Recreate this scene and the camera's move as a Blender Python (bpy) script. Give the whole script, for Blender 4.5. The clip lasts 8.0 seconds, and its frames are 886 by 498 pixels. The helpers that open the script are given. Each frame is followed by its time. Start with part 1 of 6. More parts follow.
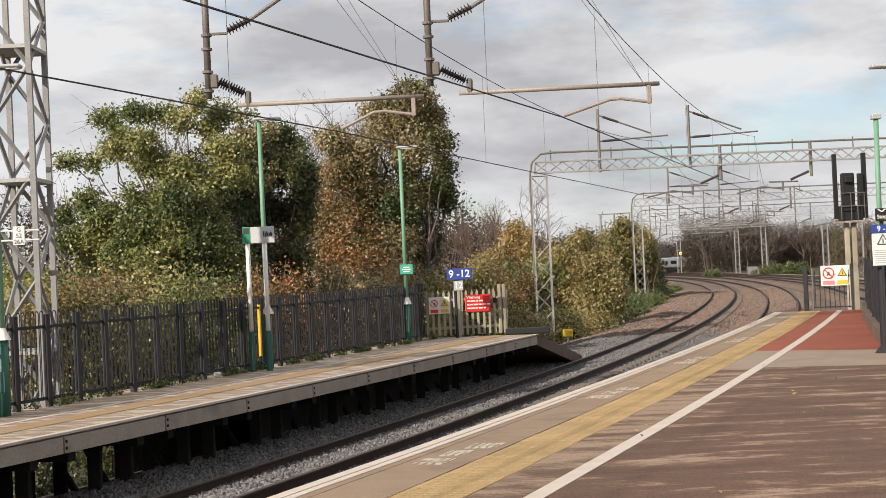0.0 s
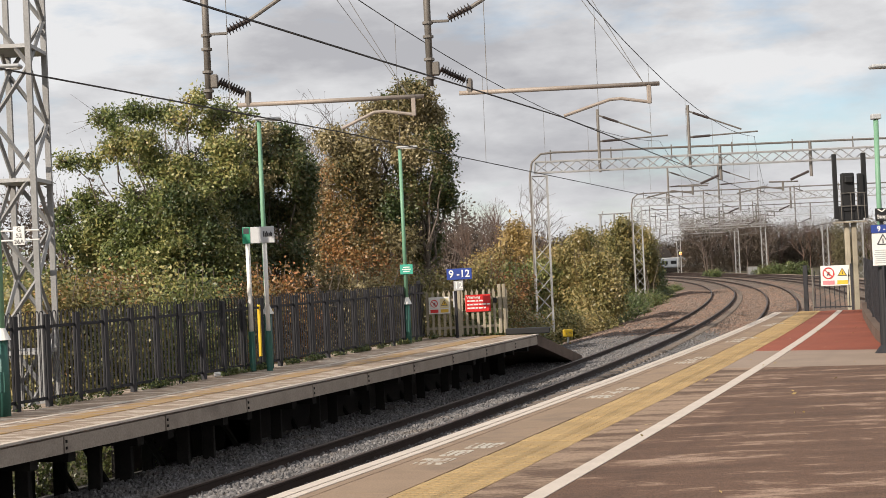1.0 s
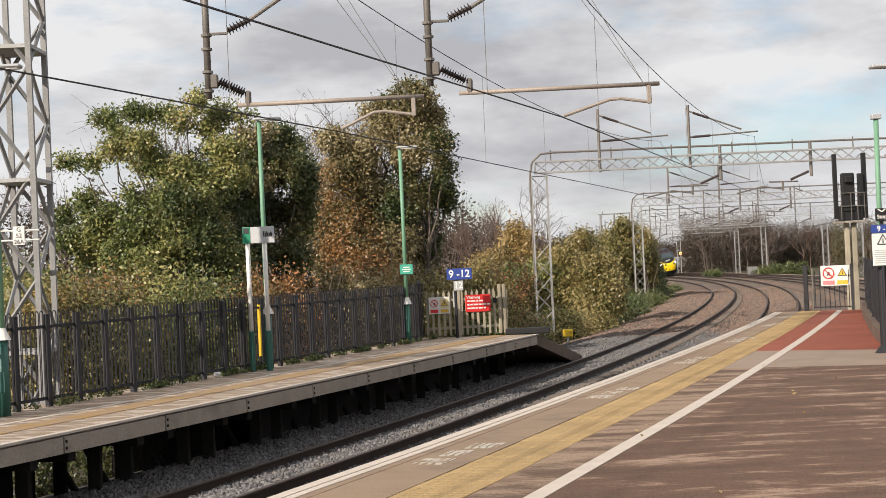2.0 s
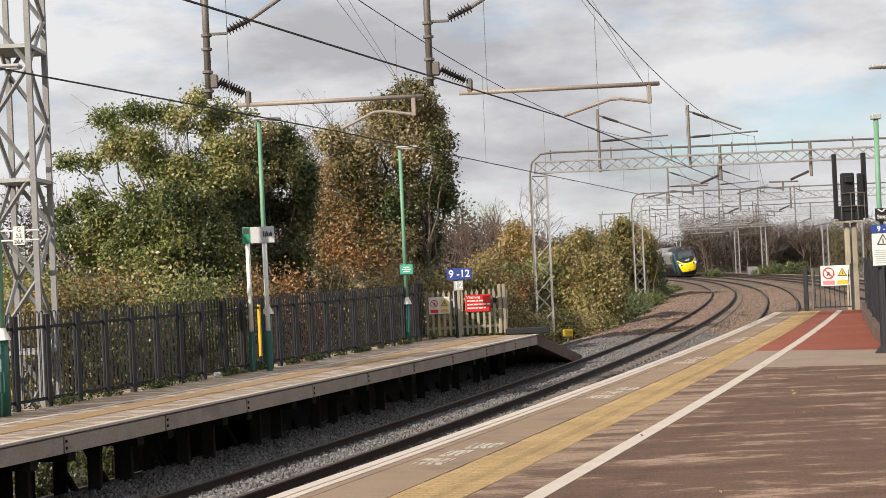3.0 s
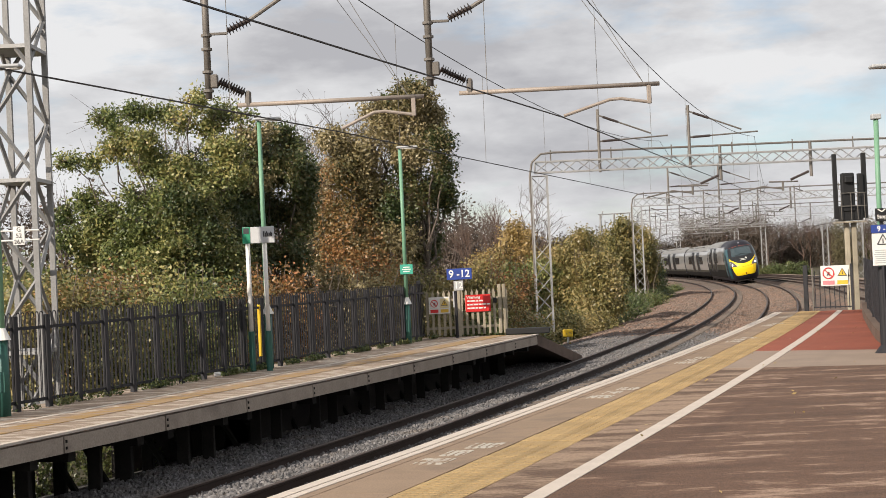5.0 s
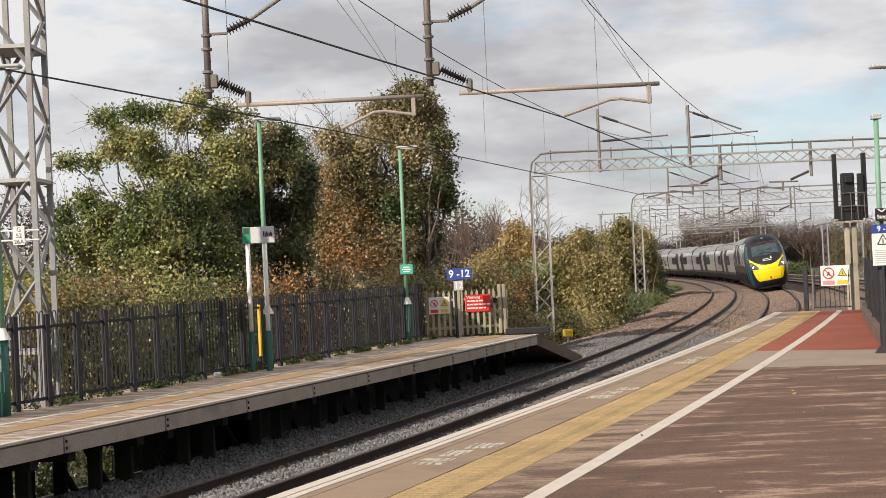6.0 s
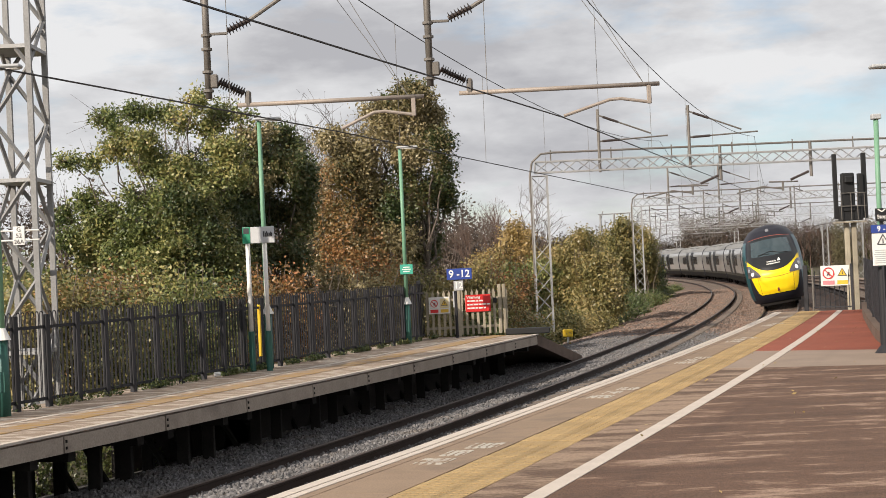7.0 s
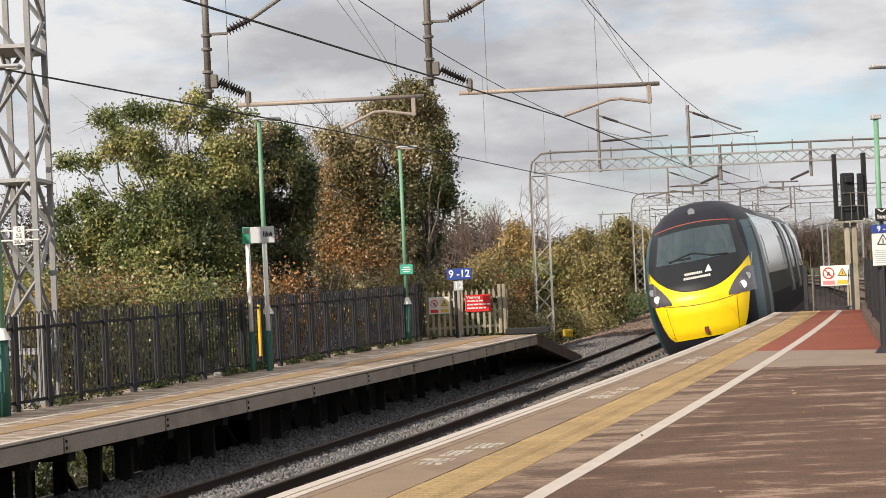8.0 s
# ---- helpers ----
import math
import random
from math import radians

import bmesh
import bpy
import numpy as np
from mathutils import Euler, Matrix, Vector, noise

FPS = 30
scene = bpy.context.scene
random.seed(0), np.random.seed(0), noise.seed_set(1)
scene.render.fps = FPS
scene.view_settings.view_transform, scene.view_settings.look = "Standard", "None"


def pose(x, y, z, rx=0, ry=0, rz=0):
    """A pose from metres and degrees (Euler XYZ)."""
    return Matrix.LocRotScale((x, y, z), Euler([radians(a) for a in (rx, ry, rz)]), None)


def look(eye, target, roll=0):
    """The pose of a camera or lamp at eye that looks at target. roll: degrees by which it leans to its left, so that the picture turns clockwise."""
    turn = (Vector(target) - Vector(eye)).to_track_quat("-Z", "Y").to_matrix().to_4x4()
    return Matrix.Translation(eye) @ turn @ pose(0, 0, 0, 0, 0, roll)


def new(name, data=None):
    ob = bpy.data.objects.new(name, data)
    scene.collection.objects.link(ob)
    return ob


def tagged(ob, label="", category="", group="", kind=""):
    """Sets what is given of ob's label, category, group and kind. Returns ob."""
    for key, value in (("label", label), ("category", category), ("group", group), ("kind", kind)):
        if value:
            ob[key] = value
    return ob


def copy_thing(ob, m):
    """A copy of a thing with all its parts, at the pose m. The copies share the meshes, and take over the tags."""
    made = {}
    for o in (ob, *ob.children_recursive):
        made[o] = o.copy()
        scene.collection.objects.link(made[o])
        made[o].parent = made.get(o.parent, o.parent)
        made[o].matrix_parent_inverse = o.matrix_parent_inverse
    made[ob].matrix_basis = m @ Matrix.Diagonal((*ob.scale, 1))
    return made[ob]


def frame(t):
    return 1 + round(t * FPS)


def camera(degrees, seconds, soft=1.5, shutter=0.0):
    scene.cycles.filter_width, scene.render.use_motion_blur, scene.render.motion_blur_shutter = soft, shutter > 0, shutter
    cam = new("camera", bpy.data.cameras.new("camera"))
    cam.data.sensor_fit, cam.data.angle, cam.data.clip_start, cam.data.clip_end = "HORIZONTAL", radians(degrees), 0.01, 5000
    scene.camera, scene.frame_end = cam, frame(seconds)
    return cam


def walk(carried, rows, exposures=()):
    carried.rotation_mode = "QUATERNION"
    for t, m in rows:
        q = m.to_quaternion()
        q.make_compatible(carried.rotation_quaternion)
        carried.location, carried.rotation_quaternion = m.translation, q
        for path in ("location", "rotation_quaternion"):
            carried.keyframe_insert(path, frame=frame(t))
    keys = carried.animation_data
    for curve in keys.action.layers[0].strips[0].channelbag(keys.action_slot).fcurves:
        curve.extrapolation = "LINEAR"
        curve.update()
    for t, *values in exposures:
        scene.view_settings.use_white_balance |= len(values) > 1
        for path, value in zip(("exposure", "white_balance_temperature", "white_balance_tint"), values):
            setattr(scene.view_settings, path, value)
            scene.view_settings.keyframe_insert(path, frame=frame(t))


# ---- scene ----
# ---------------------------------------------------------------- camera
EYE = (0.0, 0.0, 2.6235)
cam = camera(31.29, 8.0, soft=0.8, shutter=0.1)
AIM = look(EYE, (0, 100, 2.6235 + 1.203), roll=-2.63)
walk(cam, [(0.0, AIM), (8.0, AIM)], exposures=[(0.0, 0.0), (8.0, 0.0)])

# ---------------------------------------------------------------- light
SUN_TO = Vector((-0.61, -0.64, 0.48)).normalized()


def build_world():
    w = bpy.data.worlds.new("sky")
    scene.world = w
    w.use_nodes = True
    nt = w.node_tree
    nt.nodes.clear()
    out = nt.nodes.new("ShaderNodeOutputWorld")
    bg_sky = nt.nodes.new("ShaderNodeBackground")
    bg_cloud = nt.nodes.new("ShaderNodeBackground")
    mix = nt.nodes.new("ShaderNodeMixShader")
    sky = nt.nodes.new("ShaderNodeTexSky")
    sky.sky_type = 'NISHITA'
    sky.sun_disc = False
    sky.sun_elevation = math.asin(SUN_TO.z)
    sky.sun_rotation = math.atan2(SUN_TO.x, SUN_TO.y)
    sky.dust_density = 0.6
    sky.ozone_density = 3.0
    nt.links.new(sky.outputs[0], bg_sky.inputs[0])
    bg_sky.inputs[1].default_value = 0.12
    tc = nt.nodes.new("ShaderNodeTexCoord")
    # broad banks of cloud, flattened towards the horizon
    mp = nt.nodes.new("ShaderNodeMapping")
    mp.inputs["Scale"].default_value = (4.0, 4.0, 13.0)
    mp.inputs["Location"].default_value = (7.73, 4.4, 1.9)
    nt.links.new(tc.outputs["Generated"], mp.inputs[0])
    n1 = nt.nodes.new("ShaderNodeTexNoise")
    n1.inputs["Scale"].default_value = 1.0
    n1.inputs["Detail"].default_value = 7.0
    n1.inputs["Roughness"].default_value = 0.58
    nt.links.new(mp.outputs[0], n1.inputs["Vector"])
    cover = nt.nodes.new("ShaderNodeValToRGB")
    cover.color_ramp.elements[0].position = 0.30
    cover.color_ramp.elements[0].color = (0.20, 0.20, 0.20, 1)
    cover.color_ramp.elements[1].position = 0.45
    nt.links.new(n1.outputs[0], cover.inputs[0])
    mp2 = nt.nodes.new("ShaderNodeMapping")
    mp2.inputs["Scale"].default_value = (6.0, 6.0, 17.0)
    mp2.inputs["Location"].default_value = (3.1, 1.7, 0.4)
    nt.links.new(tc.outputs["Generated"], mp2.inputs[0])
    n2 = nt.nodes.new("ShaderNodeTexNoise")
    n2.inputs["Scale"].default_value = 1.0
    n2.inputs["Detail"].default_value = 8.0
    n2.inputs["Roughness"].default_value = 0.56
    nt.links.new(mp2.outputs[0], n2.inputs["Vector"])
    tone = nt.nodes.new("ShaderNodeValToRGB")
    tone.color_ramp.elements[0].position = 0.35
    tone.color_ramp.elements[0].color = (0.54, 0.54, 0.57, 1)
    tone.color_ramp.elements[1].position = 0.58
    tone.color_ramp.elements[1].color = (0.93, 0.93, 0.94, 1)
    nt.links.new(n2.outputs[0], tone.inputs[0])
    nt.links.new(tone.outputs[0], bg_cloud.inputs[0])
    bg_cloud.inputs[1].default_value = 0.89
    nt.links.new(cover.outputs[0], mix.inputs[0])
    nt.links.new(bg_sky.outputs[0], mix.inputs[1])
    nt.links.new(bg_cloud.outputs[0], mix.inputs[2])
    nt.links.new(mix.outputs[0], out.inputs[0])


build_world()
sun_data = bpy.data.lights.new("sun", 'SUN')
sun_data.energy = 5.8
sun_data.angle = radians(0.6)
sun_data.color = (1.0, 0.885, 0.75)
sun = new("sun", sun_data)
sun.matrix_world = look(SUN_TO * 100, (0, 0, 0))

# ---------------------------------------------------------------- materials


def mat(name, color, rough=0.8, metal=0.0, var=0.25, scale=6.0, fine=60.0, bump=0.3, dist=0.01, second=None,
        second_at=(0.5, 0.65), island=0.0, emit=0.0, spec=0.4, objrand=0.0, stretch=None, grit=0.5, coat=0.0):
    """A surface with variation at two scales, a second colour in patches, and relief."""
    m = bpy.data.materials.new(name)
    m.use_nodes = True
    nt = m.node_tree
    bs = nt.nodes["Principled BSDF"]
    bs.inputs["Roughness"].default_value = rough
    bs.inputs["Metallic"].default_value = metal
    bs.inputs["Specular IOR Level"].default_value = spec
    bs.inputs["Coat Weight"].default_value = coat
    bs.inputs["Coat Roughness"].default_value = 0.12
    geo = nt.nodes.new("ShaderNodeNewGeometry")
    big = nt.nodes.new("ShaderNodeTexNoise")
    big.inputs["Scale"].default_value = scale
    big.inputs["Detail"].default_value = 6.0
    big.inputs["Roughness"].default_value = grit
    small = nt.nodes.new("ShaderNodeTexNoise")
    small.inputs["Scale"].default_value = fine
    small.inputs["Detail"].default_value = 3.0
    for n in (big, small):
        nt.links.new(geo.outputs["Position"], n.inputs["Vector"])
    if stretch:
        mp = nt.nodes.new("ShaderNodeMapping")
        mp.inputs["Scale"].default_value = stretch
        nt.links.new(geo.outputs["Position"], mp.inputs[0])
        nt.links.new(mp.outputs[0], big.inputs["Vector"])
    col = nt.nodes.new("ShaderNodeRGB")
    col.outputs[0].default_value = (*color, 1)
    cur = col.outputs[0]
    if second:
        rp = nt.nodes.new("ShaderNodeValToRGB")
        rp.color_ramp.elements[0].position, rp.color_ramp.elements[1].position = second_at
        nt.links.new(big.outputs[0], rp.inputs[0])
        mx = nt.nodes.new("ShaderNodeMix")
        mx.data_type = 'RGBA'
        nt.links.new(rp.outputs[0], mx.inputs[0])
        nt.links.new(cur, mx.inputs[6])
        mx.inputs[7].default_value = (*second, 1)
        cur = mx.outputs[2]
    add = nt.nodes.new("ShaderNodeMath")
    add.operation = 'ADD'
    nt.links.new(big.outputs[0], add.inputs[0])
    nt.links.new(small.outputs[0], add.inputs[1])
    val = nt.nodes.new("ShaderNodeMapRange")
    val.inputs[1].default_value, val.inputs[2].default_value = 0.6, 1.4
    val.inputs[3].default_value, val.inputs[4].default_value = 1 - var, 1 + var
    nt.links.new(add.outputs[0], val.inputs[0])
    level = val.outputs[0]
    for amount, source in ((island, geo.outputs["Random Per Island"]),):
        if amount:
            rr = nt.nodes.new("ShaderNodeMapRange")
            rr.inputs[3].default_value, rr.inputs[4].default_value = 1 - amount, 1 + amount
            nt.links.new(source, rr.inputs[0])
            mu = nt.nodes.new("ShaderNodeMath")
            mu.operation = 'MULTIPLY'
            nt.links.new(level, mu.inputs[0])
            nt.links.new(rr.outputs[0], mu.inputs[1])
            level = mu.outputs[0]
    if objrand > 0:
        oi = nt.nodes.new("ShaderNodeObjectInfo")
        rr = nt.nodes.new("ShaderNodeMapRange")
        rr.inputs[3].default_value, rr.inputs[4].default_value = 1 - objrand, 1 + objrand
        nt.links.new(oi.outputs["Random"], rr.inputs[0])
        mu = nt.nodes.new("ShaderNodeMath")
        mu.operation = 'MULTIPLY'
        nt.links.new(level, mu.inputs[0])
        nt.links.new(rr.outputs[0], mu.inputs[1])
        level = mu.outputs[0]
    vm = nt.nodes.new("ShaderNodeVectorMath")
    vm.operation = 'SCALE'
    nt.links.new(cur, vm.inputs[0])
    nt.links.new(level, vm.inputs[3])
    nt.links.new(vm.outputs[0], bs.inputs["Base Color"])
    if bump:
        bp = nt.nodes.new("ShaderNodeBump")
        bp.inputs["Strength"].default_value = bump
        bp.inputs["Distance"].default_value = dist
        nt.links.new(small.outputs[0], bp.inputs["Height"])
        nt.links.new(bp.outputs[0], bs.inputs["Normal"])
    if emit:
        bs.inputs["Emission Color"].default_value = (*color, 1)
        bs.inputs["Emission Strength"].default_value = emit
    return m


def leaf_mat(name, a, b, c, d=None):
    """Leaves: colour by leaf, drifting in broad patches."""
    m = bpy.data.materials.new(name)
    m.use_nodes = True
    nt = m.node_tree
    bs = nt.nodes["Principled BSDF"]
    bs.inputs["Roughness"].default_value = 0.42
    bs.inputs["Specular IOR Level"].default_value = 0.55
    geo = nt.nodes.new("ShaderNodeNewGeometry")
    nz = nt.nodes.new("ShaderNodeTexNoise")
    nz.inputs["Scale"].default_value = 0.55
    nz.inputs["Detail"].default_value = 4
    nt.links.new(geo.outputs["Position"], nz.inputs["Vector"])
    ad = nt.nodes.new("ShaderNodeMath")
    ad.operation = 'MULTIPLY_ADD'
    nt.links.new(geo.outputs["Random Per Island"], ad.inputs[0])
    ad.inputs[1].default_value = 0.55
    sc = nt.nodes.new("ShaderNodeMapRange")
    sc.inputs[1].default_value, sc.inputs[2].default_value = 0.3, 0.7
    sc.inputs[3].default_value, sc.inputs[4].default_value = -0.05, 0.5
    nt.links.new(nz.outputs[0], sc.inputs[0])
    nt.links.new(sc.outputs[0], ad.inputs[2])
    rp = nt.nodes.new("ShaderNodeValToRGB")
    rp.color_ramp.elements[0].position = 0.1
    rp.color_ramp.elements[0].color = (*a, 1)
    rp.color_ramp.elements[1].position = 0.9
    rp.color_ramp.elements[1].color = (*c, 1)
    e = rp.color_ramp.elements.new(0.5)
    e.color = (*b, 1)
    if d:
        e = rp.color_ramp.elements.new(1.0)
        e.color = (*d, 1)
    nt.links.new(ad.outputs[0], rp.inputs[0])
    nt.links.new(rp.outputs[0], bs.inputs["Base Color"])
    tr = nt.nodes.new("ShaderNodeBsdfTranslucent")
    nt.links.new(rp.outputs[0], tr.inputs[0])
    mx = nt.nodes.new("ShaderNodeMixShader")
    mx.inputs[0].default_value = 0.24
    nt.links.new(bs.outputs[0], mx.inputs[1])
    nt.links.new(tr.outputs[0], mx.inputs[2])
    nt.links.new(mx.outputs[0], nt.nodes["Material Output"].inputs[0])
    return m


def glass_mat(name, tint, rough=0.05):
    m = bpy.data.materials.new(name)
    m.use_nodes = True
    bs = m.node_tree.nodes["Principled BSDF"]
    bs.inputs["Base Color"].default_value = (*tint, 1)
    bs.inputs["Roughness"].default_value = rough
    bs.inputs["Specular IOR Level"].default_value = 0.8
    bs.inputs["Coat Weight"].default_value = 0.5
    return m


ASPHALT = mat("brown_asphalt", (0.118, 0.066, 0.042), 0.9, var=0.75, scale=2.3, fine=70, bump=0.9, dist=0.008,
              second=(0.25, 0.17, 0.122), second_at=(0.535, 0.60), stretch=(0.34, 1.0, 1.0), grit=0.72)
# same streaks as the asphalt, with a larger pale share
PALE_MARGIN = mat("pale_streaked_asphalt_margin", (0.125, 0.076, 0.050), 0.9, var=0.45, scale=2.3, fine=48, bump=0.9, dist=0.008,
           second=(0.255, 0.178, 0.124), second_at=(0.44, 0.53), stretch=(0.34, 1.0, 1.0), grit=0.72)
RED = mat("red_surfacing", (0.235, 0.062, 0.034), 0.9, var=0.3, scale=1.2, fine=90, bump=0.4, dist=0.005)
SLAB = mat("concrete_slab", (0.265, 0.188, 0.128), 0.9, var=0.22, scale=2.0, fine=70, bump=0.3, dist=0.004,
           second=(0.19, 0.138, 0.098), second_at=(0.5, 0.66), objrand=0.08)
PALE = mat("pale_concrete", (0.27, 0.205, 0.16), 0.9, var=0.2, scale=1.5, fine=70, bump=0.3, dist=0.004)
LSLAB = mat("worn_platform_paving", (0.25, 0.185, 0.135), 0.9, var=0.3, scale=2.2, fine=60, bump=0.5, dist=0.006,
            second=(0.42, 0.36, 0.30), second_at=(0.49, 0.58), stretch=(0.5, 2.2, 1.0), grit=0.65)
TACTILE = mat("yellow_tactile", (0.355, 0.248, 0.118), 0.85, var=0.2, scale=3.0, fine=60, bump=0.3, dist=0.004, objrand=0.1)
LTACTILE = mat("faded_yellow_tactile", (0.33, 0.205, 0.075), 0.9, var=0.3, scale=2.4, fine=60, bump=0.5, dist=0.006,
               second=(0.27, 0.20, 0.145), second_at=(0.46, 0.56), stretch=(0.5, 2.2, 1.0), grit=0.65)
WHITE_LINE = mat("worn_white_line", (0.52, 0.455, 0.395), 0.8, var=0.12, scale=4, fine=60, bump=0.2, dist=0.003,
                 second=(0.52, 0.45, 0.38), second_at=(0.6, 0.75))
GREY_PAINT = mat("faded_white_lettering", (0.46, 0.42, 0.36), 0.85, var=0.2, scale=9, fine=60, bump=0.2, dist=0.003,
                 second=(0.27, 0.195, 0.135), second_at=(0.50, 0.66))
FASCIA = mat("stained_concrete_fascia", (0.34, 0.285, 0.235), 0.9, var=0.3, scale=1.4, fine=40, bump=0.3, dist=0.006,
             second=(0.20, 0.165, 0.14), second_at=(0.52, 0.7))
KERB = mat("stained_kerb", (0.12, 0.082, 0.062), 0.9, var=0.35, scale=2, fine=40, bump=0.3, dist=0.006)
# brick of the walls, and the painted shade under the far platform
DARKWALL = mat("sooty_brick_and_shade", (0.035, 0.030, 0.028), 0.95, var=0.4, scale=2, fine=30, bump=0.3, dist=0.01)
BALLAST = mat("granite_ballast", (0.155, 0.150, 0.152), 0.9, var=0.3, scale=1.2, fine=25, bump=0.8, dist=0.03, island=0.4,
              second=(0.135, 0.12, 0.11), second_at=(0.5, 0.66))
BALLAST_RUST = mat("rusty_ballast", (0.185, 0.145, 0.122), 0.9, var=0.3, scale=1.2, fine=25, bump=0.8, dist=0.03, island=0.4,
                   second=(0.20, 0.128, 0.095), second_at=(0.45, 0.62))
BALLASTBED = mat("ballast_bed", (0.135, 0.104, 0.084), 0.95, var=0.45, scale=0.6, fine=18, bump=1.0, dist=0.04,
                 second=(0.165, 0.105, 0.076), second_at=(0.42, 0.58))
GREYBED = mat("grey_ballast_bed", (0.085, 0.082, 0.083), 0.95, var=0.5, scale=0.9, fine=22, bump=1.0, dist=0.04,
              second=(0.11, 0.10, 0.095), second_at=(0.42, 0.58))
EARTH = mat("weedy_earth", (0.055, 0.050, 0.025), 0.95, var=0.5, scale=0.7, fine=9, bump=0.8, dist=0.05,
            second=(0.075, 0.060, 0.035), second_at=(0.4, 0.6))
TIMBER = mat("near_black_timber", (0.017, 0.015, 0.013), 0.9, var=0.4, scale=3, fine=30, bump=0.4, dist=0.01, objrand=0.3)
SLEEPER = mat("concrete_sleeper", (0.125, 0.102, 0.086), 0.9, var=0.3, scale=3, fine=40, bump=0.3, dist=0.005)
RAIL = mat("rusty_rail", (0.034, 0.020, 0.015), 0.75, var=0.3, scale=4, fine=50, bump=0.3, dist=0.004)
RAILTOP = mat("worn_rail_head", (0.060, 0.040, 0.031), 0.55, metal=0.1, var=0.12, scale=2, fine=40, bump=0.05, dist=0.002)
GALV = mat("galvanised_steel", (0.38, 0.38, 0.38), 0.55, metal=0.35, var=0.2, scale=2.5, fine=40, bump=0.15, dist=0.003,
           second=(0.30, 0.29, 0.28), second_at=(0.5, 0.7))
MAST = mat("dull_galvanised_steel", (0.27, 0.27, 0.27), 0.6, metal=0.3, var=0.25, scale=2.5, fine=40, bump=0.15, dist=0.003,
           second=(0.20, 0.195, 0.19), second_at=(0.5, 0.7))
DKSTEEL = mat("weathered_steel_tube", (0.17, 0.155, 0.14), 0.6, metal=0.3, var=0.25, scale=3, fine=40, bump=0.15, dist=0.003)
TUBE = mat("tan_weathered_tube", (0.31, 0.265, 0.23), 0.6, metal=0.2, var=0.2, scale=3, fine=40, bump=0.15, dist=0.003)
WIRE = mat("copper_wire", (0.055, 0.05, 0.048), 0.6, metal=0.4, var=0.1, bump=0)
WIRE_LIGHT = mat("dropper_wire", (0.22, 0.21, 0.20), 0.6, metal=0.4, var=0.1, bump=0)
INSUL = mat("brown_insulator", (0.05, 0.038, 0.035), 0.35, var=0.2, bump=0)
FENCE = mat("dark_grey_fence_paint", (0.016, 0.016, 0.020), 0.6, var=0.25, scale=3, fine=50, bump=0.15, dist=0.003, objrand=0.15)
PALE_FENCE = mat("weathered_pale_fence", (0.33, 0.29, 0.22), 0.85, var=0.25, scale=3, fine=40, bump=0.2, dist=0.004, objrand=0.12)
GREEN = mat("green_lamp_paint", (0.155, 0.31, 0.205), 0.5, var=0.15, scale=3, fine=40, bump=0.1, dist=0.002)
DKGREEN = mat("dark_green_paint", (0.030, 0.105, 0.085), 0.5, var=0.2, scale=3, fine=40, bump=0.1, dist=0.002)
WHITE = mat("white_paint", (0.74, 0.73, 0.70), 0.5, var=0.1, scale=3, fine=40, bump=0.08, dist=0.002)
GREYP = mat("grey_paint", (0.40, 0.41, 0.42), 0.5, var=0.1, scale=3, fine=40, bump=0.08, dist=0.002)
SIGNGREY = mat("pale_grey_sign", (0.50, 0.51, 0.52), 0.5, var=0.08, bump=0)
BLUE = mat("blue_sign", (0.030, 0.060, 0.26), 0.5, var=0.1, bump=0)
SIGNRED = mat("red_sign", (0.62, 0.030, 0.030), 0.5, var=0.1, bump=0)
SIGNYEL = mat("yellow_sign", (0.75, 0.48, 0.06), 0.5, var=0.1, bump=0)
YELLOW = mat("yellow_box_paint", (0.72, 0.47, 0.03), 0.6, var=0.15, bump=0.1)
BLACK = mat("black_paint", (0.014, 0.014, 0.015), 0.55, var=0.2, bump=0.1, dist=0.002)
INK = mat("dark_lettering", (0.05, 0.05, 0.055), 0.6, var=0.1, bump=0)
BARK = mat("grey_bark", (0.13, 0.105, 0.085), 0.9, var=0.3, scale=4, fine=30, bump=0.5, dist=0.02)
TWIG = mat("bare_twigs", (0.105, 0.080, 0.068), 0.9, var=0.25, scale=2, fine=20, bump=0)
TWIGRED = mat("reddish_bare_twigs", (0.115, 0.075, 0.058), 0.9, var=0.25, scale=2, fine=20, bump=0)
LEAF_GREEN = leaf_mat("green_turning_leaves", (0.050, 0.078, 0.022), (0.18, 0.21, 0.065), (0.43, 0.375, 0.145), (0.55, 0.40, 0.17))
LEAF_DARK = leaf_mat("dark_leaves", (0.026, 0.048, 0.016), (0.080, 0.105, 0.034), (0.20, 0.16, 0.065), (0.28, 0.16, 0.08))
LEAF_IVY = leaf_mat("olive_brown_leaves", (0.080, 0.080, 0.030), (0.25, 0.205, 0.095), (0.43, 0.36, 0.21), (0.60, 0.51, 0.36))
LEAF_GOLD = leaf_mat("golden_leaves", (0.080, 0.090, 0.030), (0.23, 0.20, 0.072), (0.39, 0.29, 0.12), (0.56, 0.41, 0.22))
LEAF_RUST = leaf_mat("rusty_bramble_leaves", (0.085, 0.080, 0.028), (0.26, 0.155, 0.055), (0.42, 0.20, 0.085), (0.42, 0.14, 0.06))
LEAF_TAN = leaf_mat("tan_leaves", (0.221, 0.170, 0.068), (0.340, 0.246, 0.093), (0.442, 0.306, 0.119))
LEAF_BROWN = leaf_mat("dull_brown_thicket", (0.062, 0.048, 0.037), (0.095, 0.072, 0.053), (0.135, 0.10, 0.068), (0.20, 0.08, 0.04))
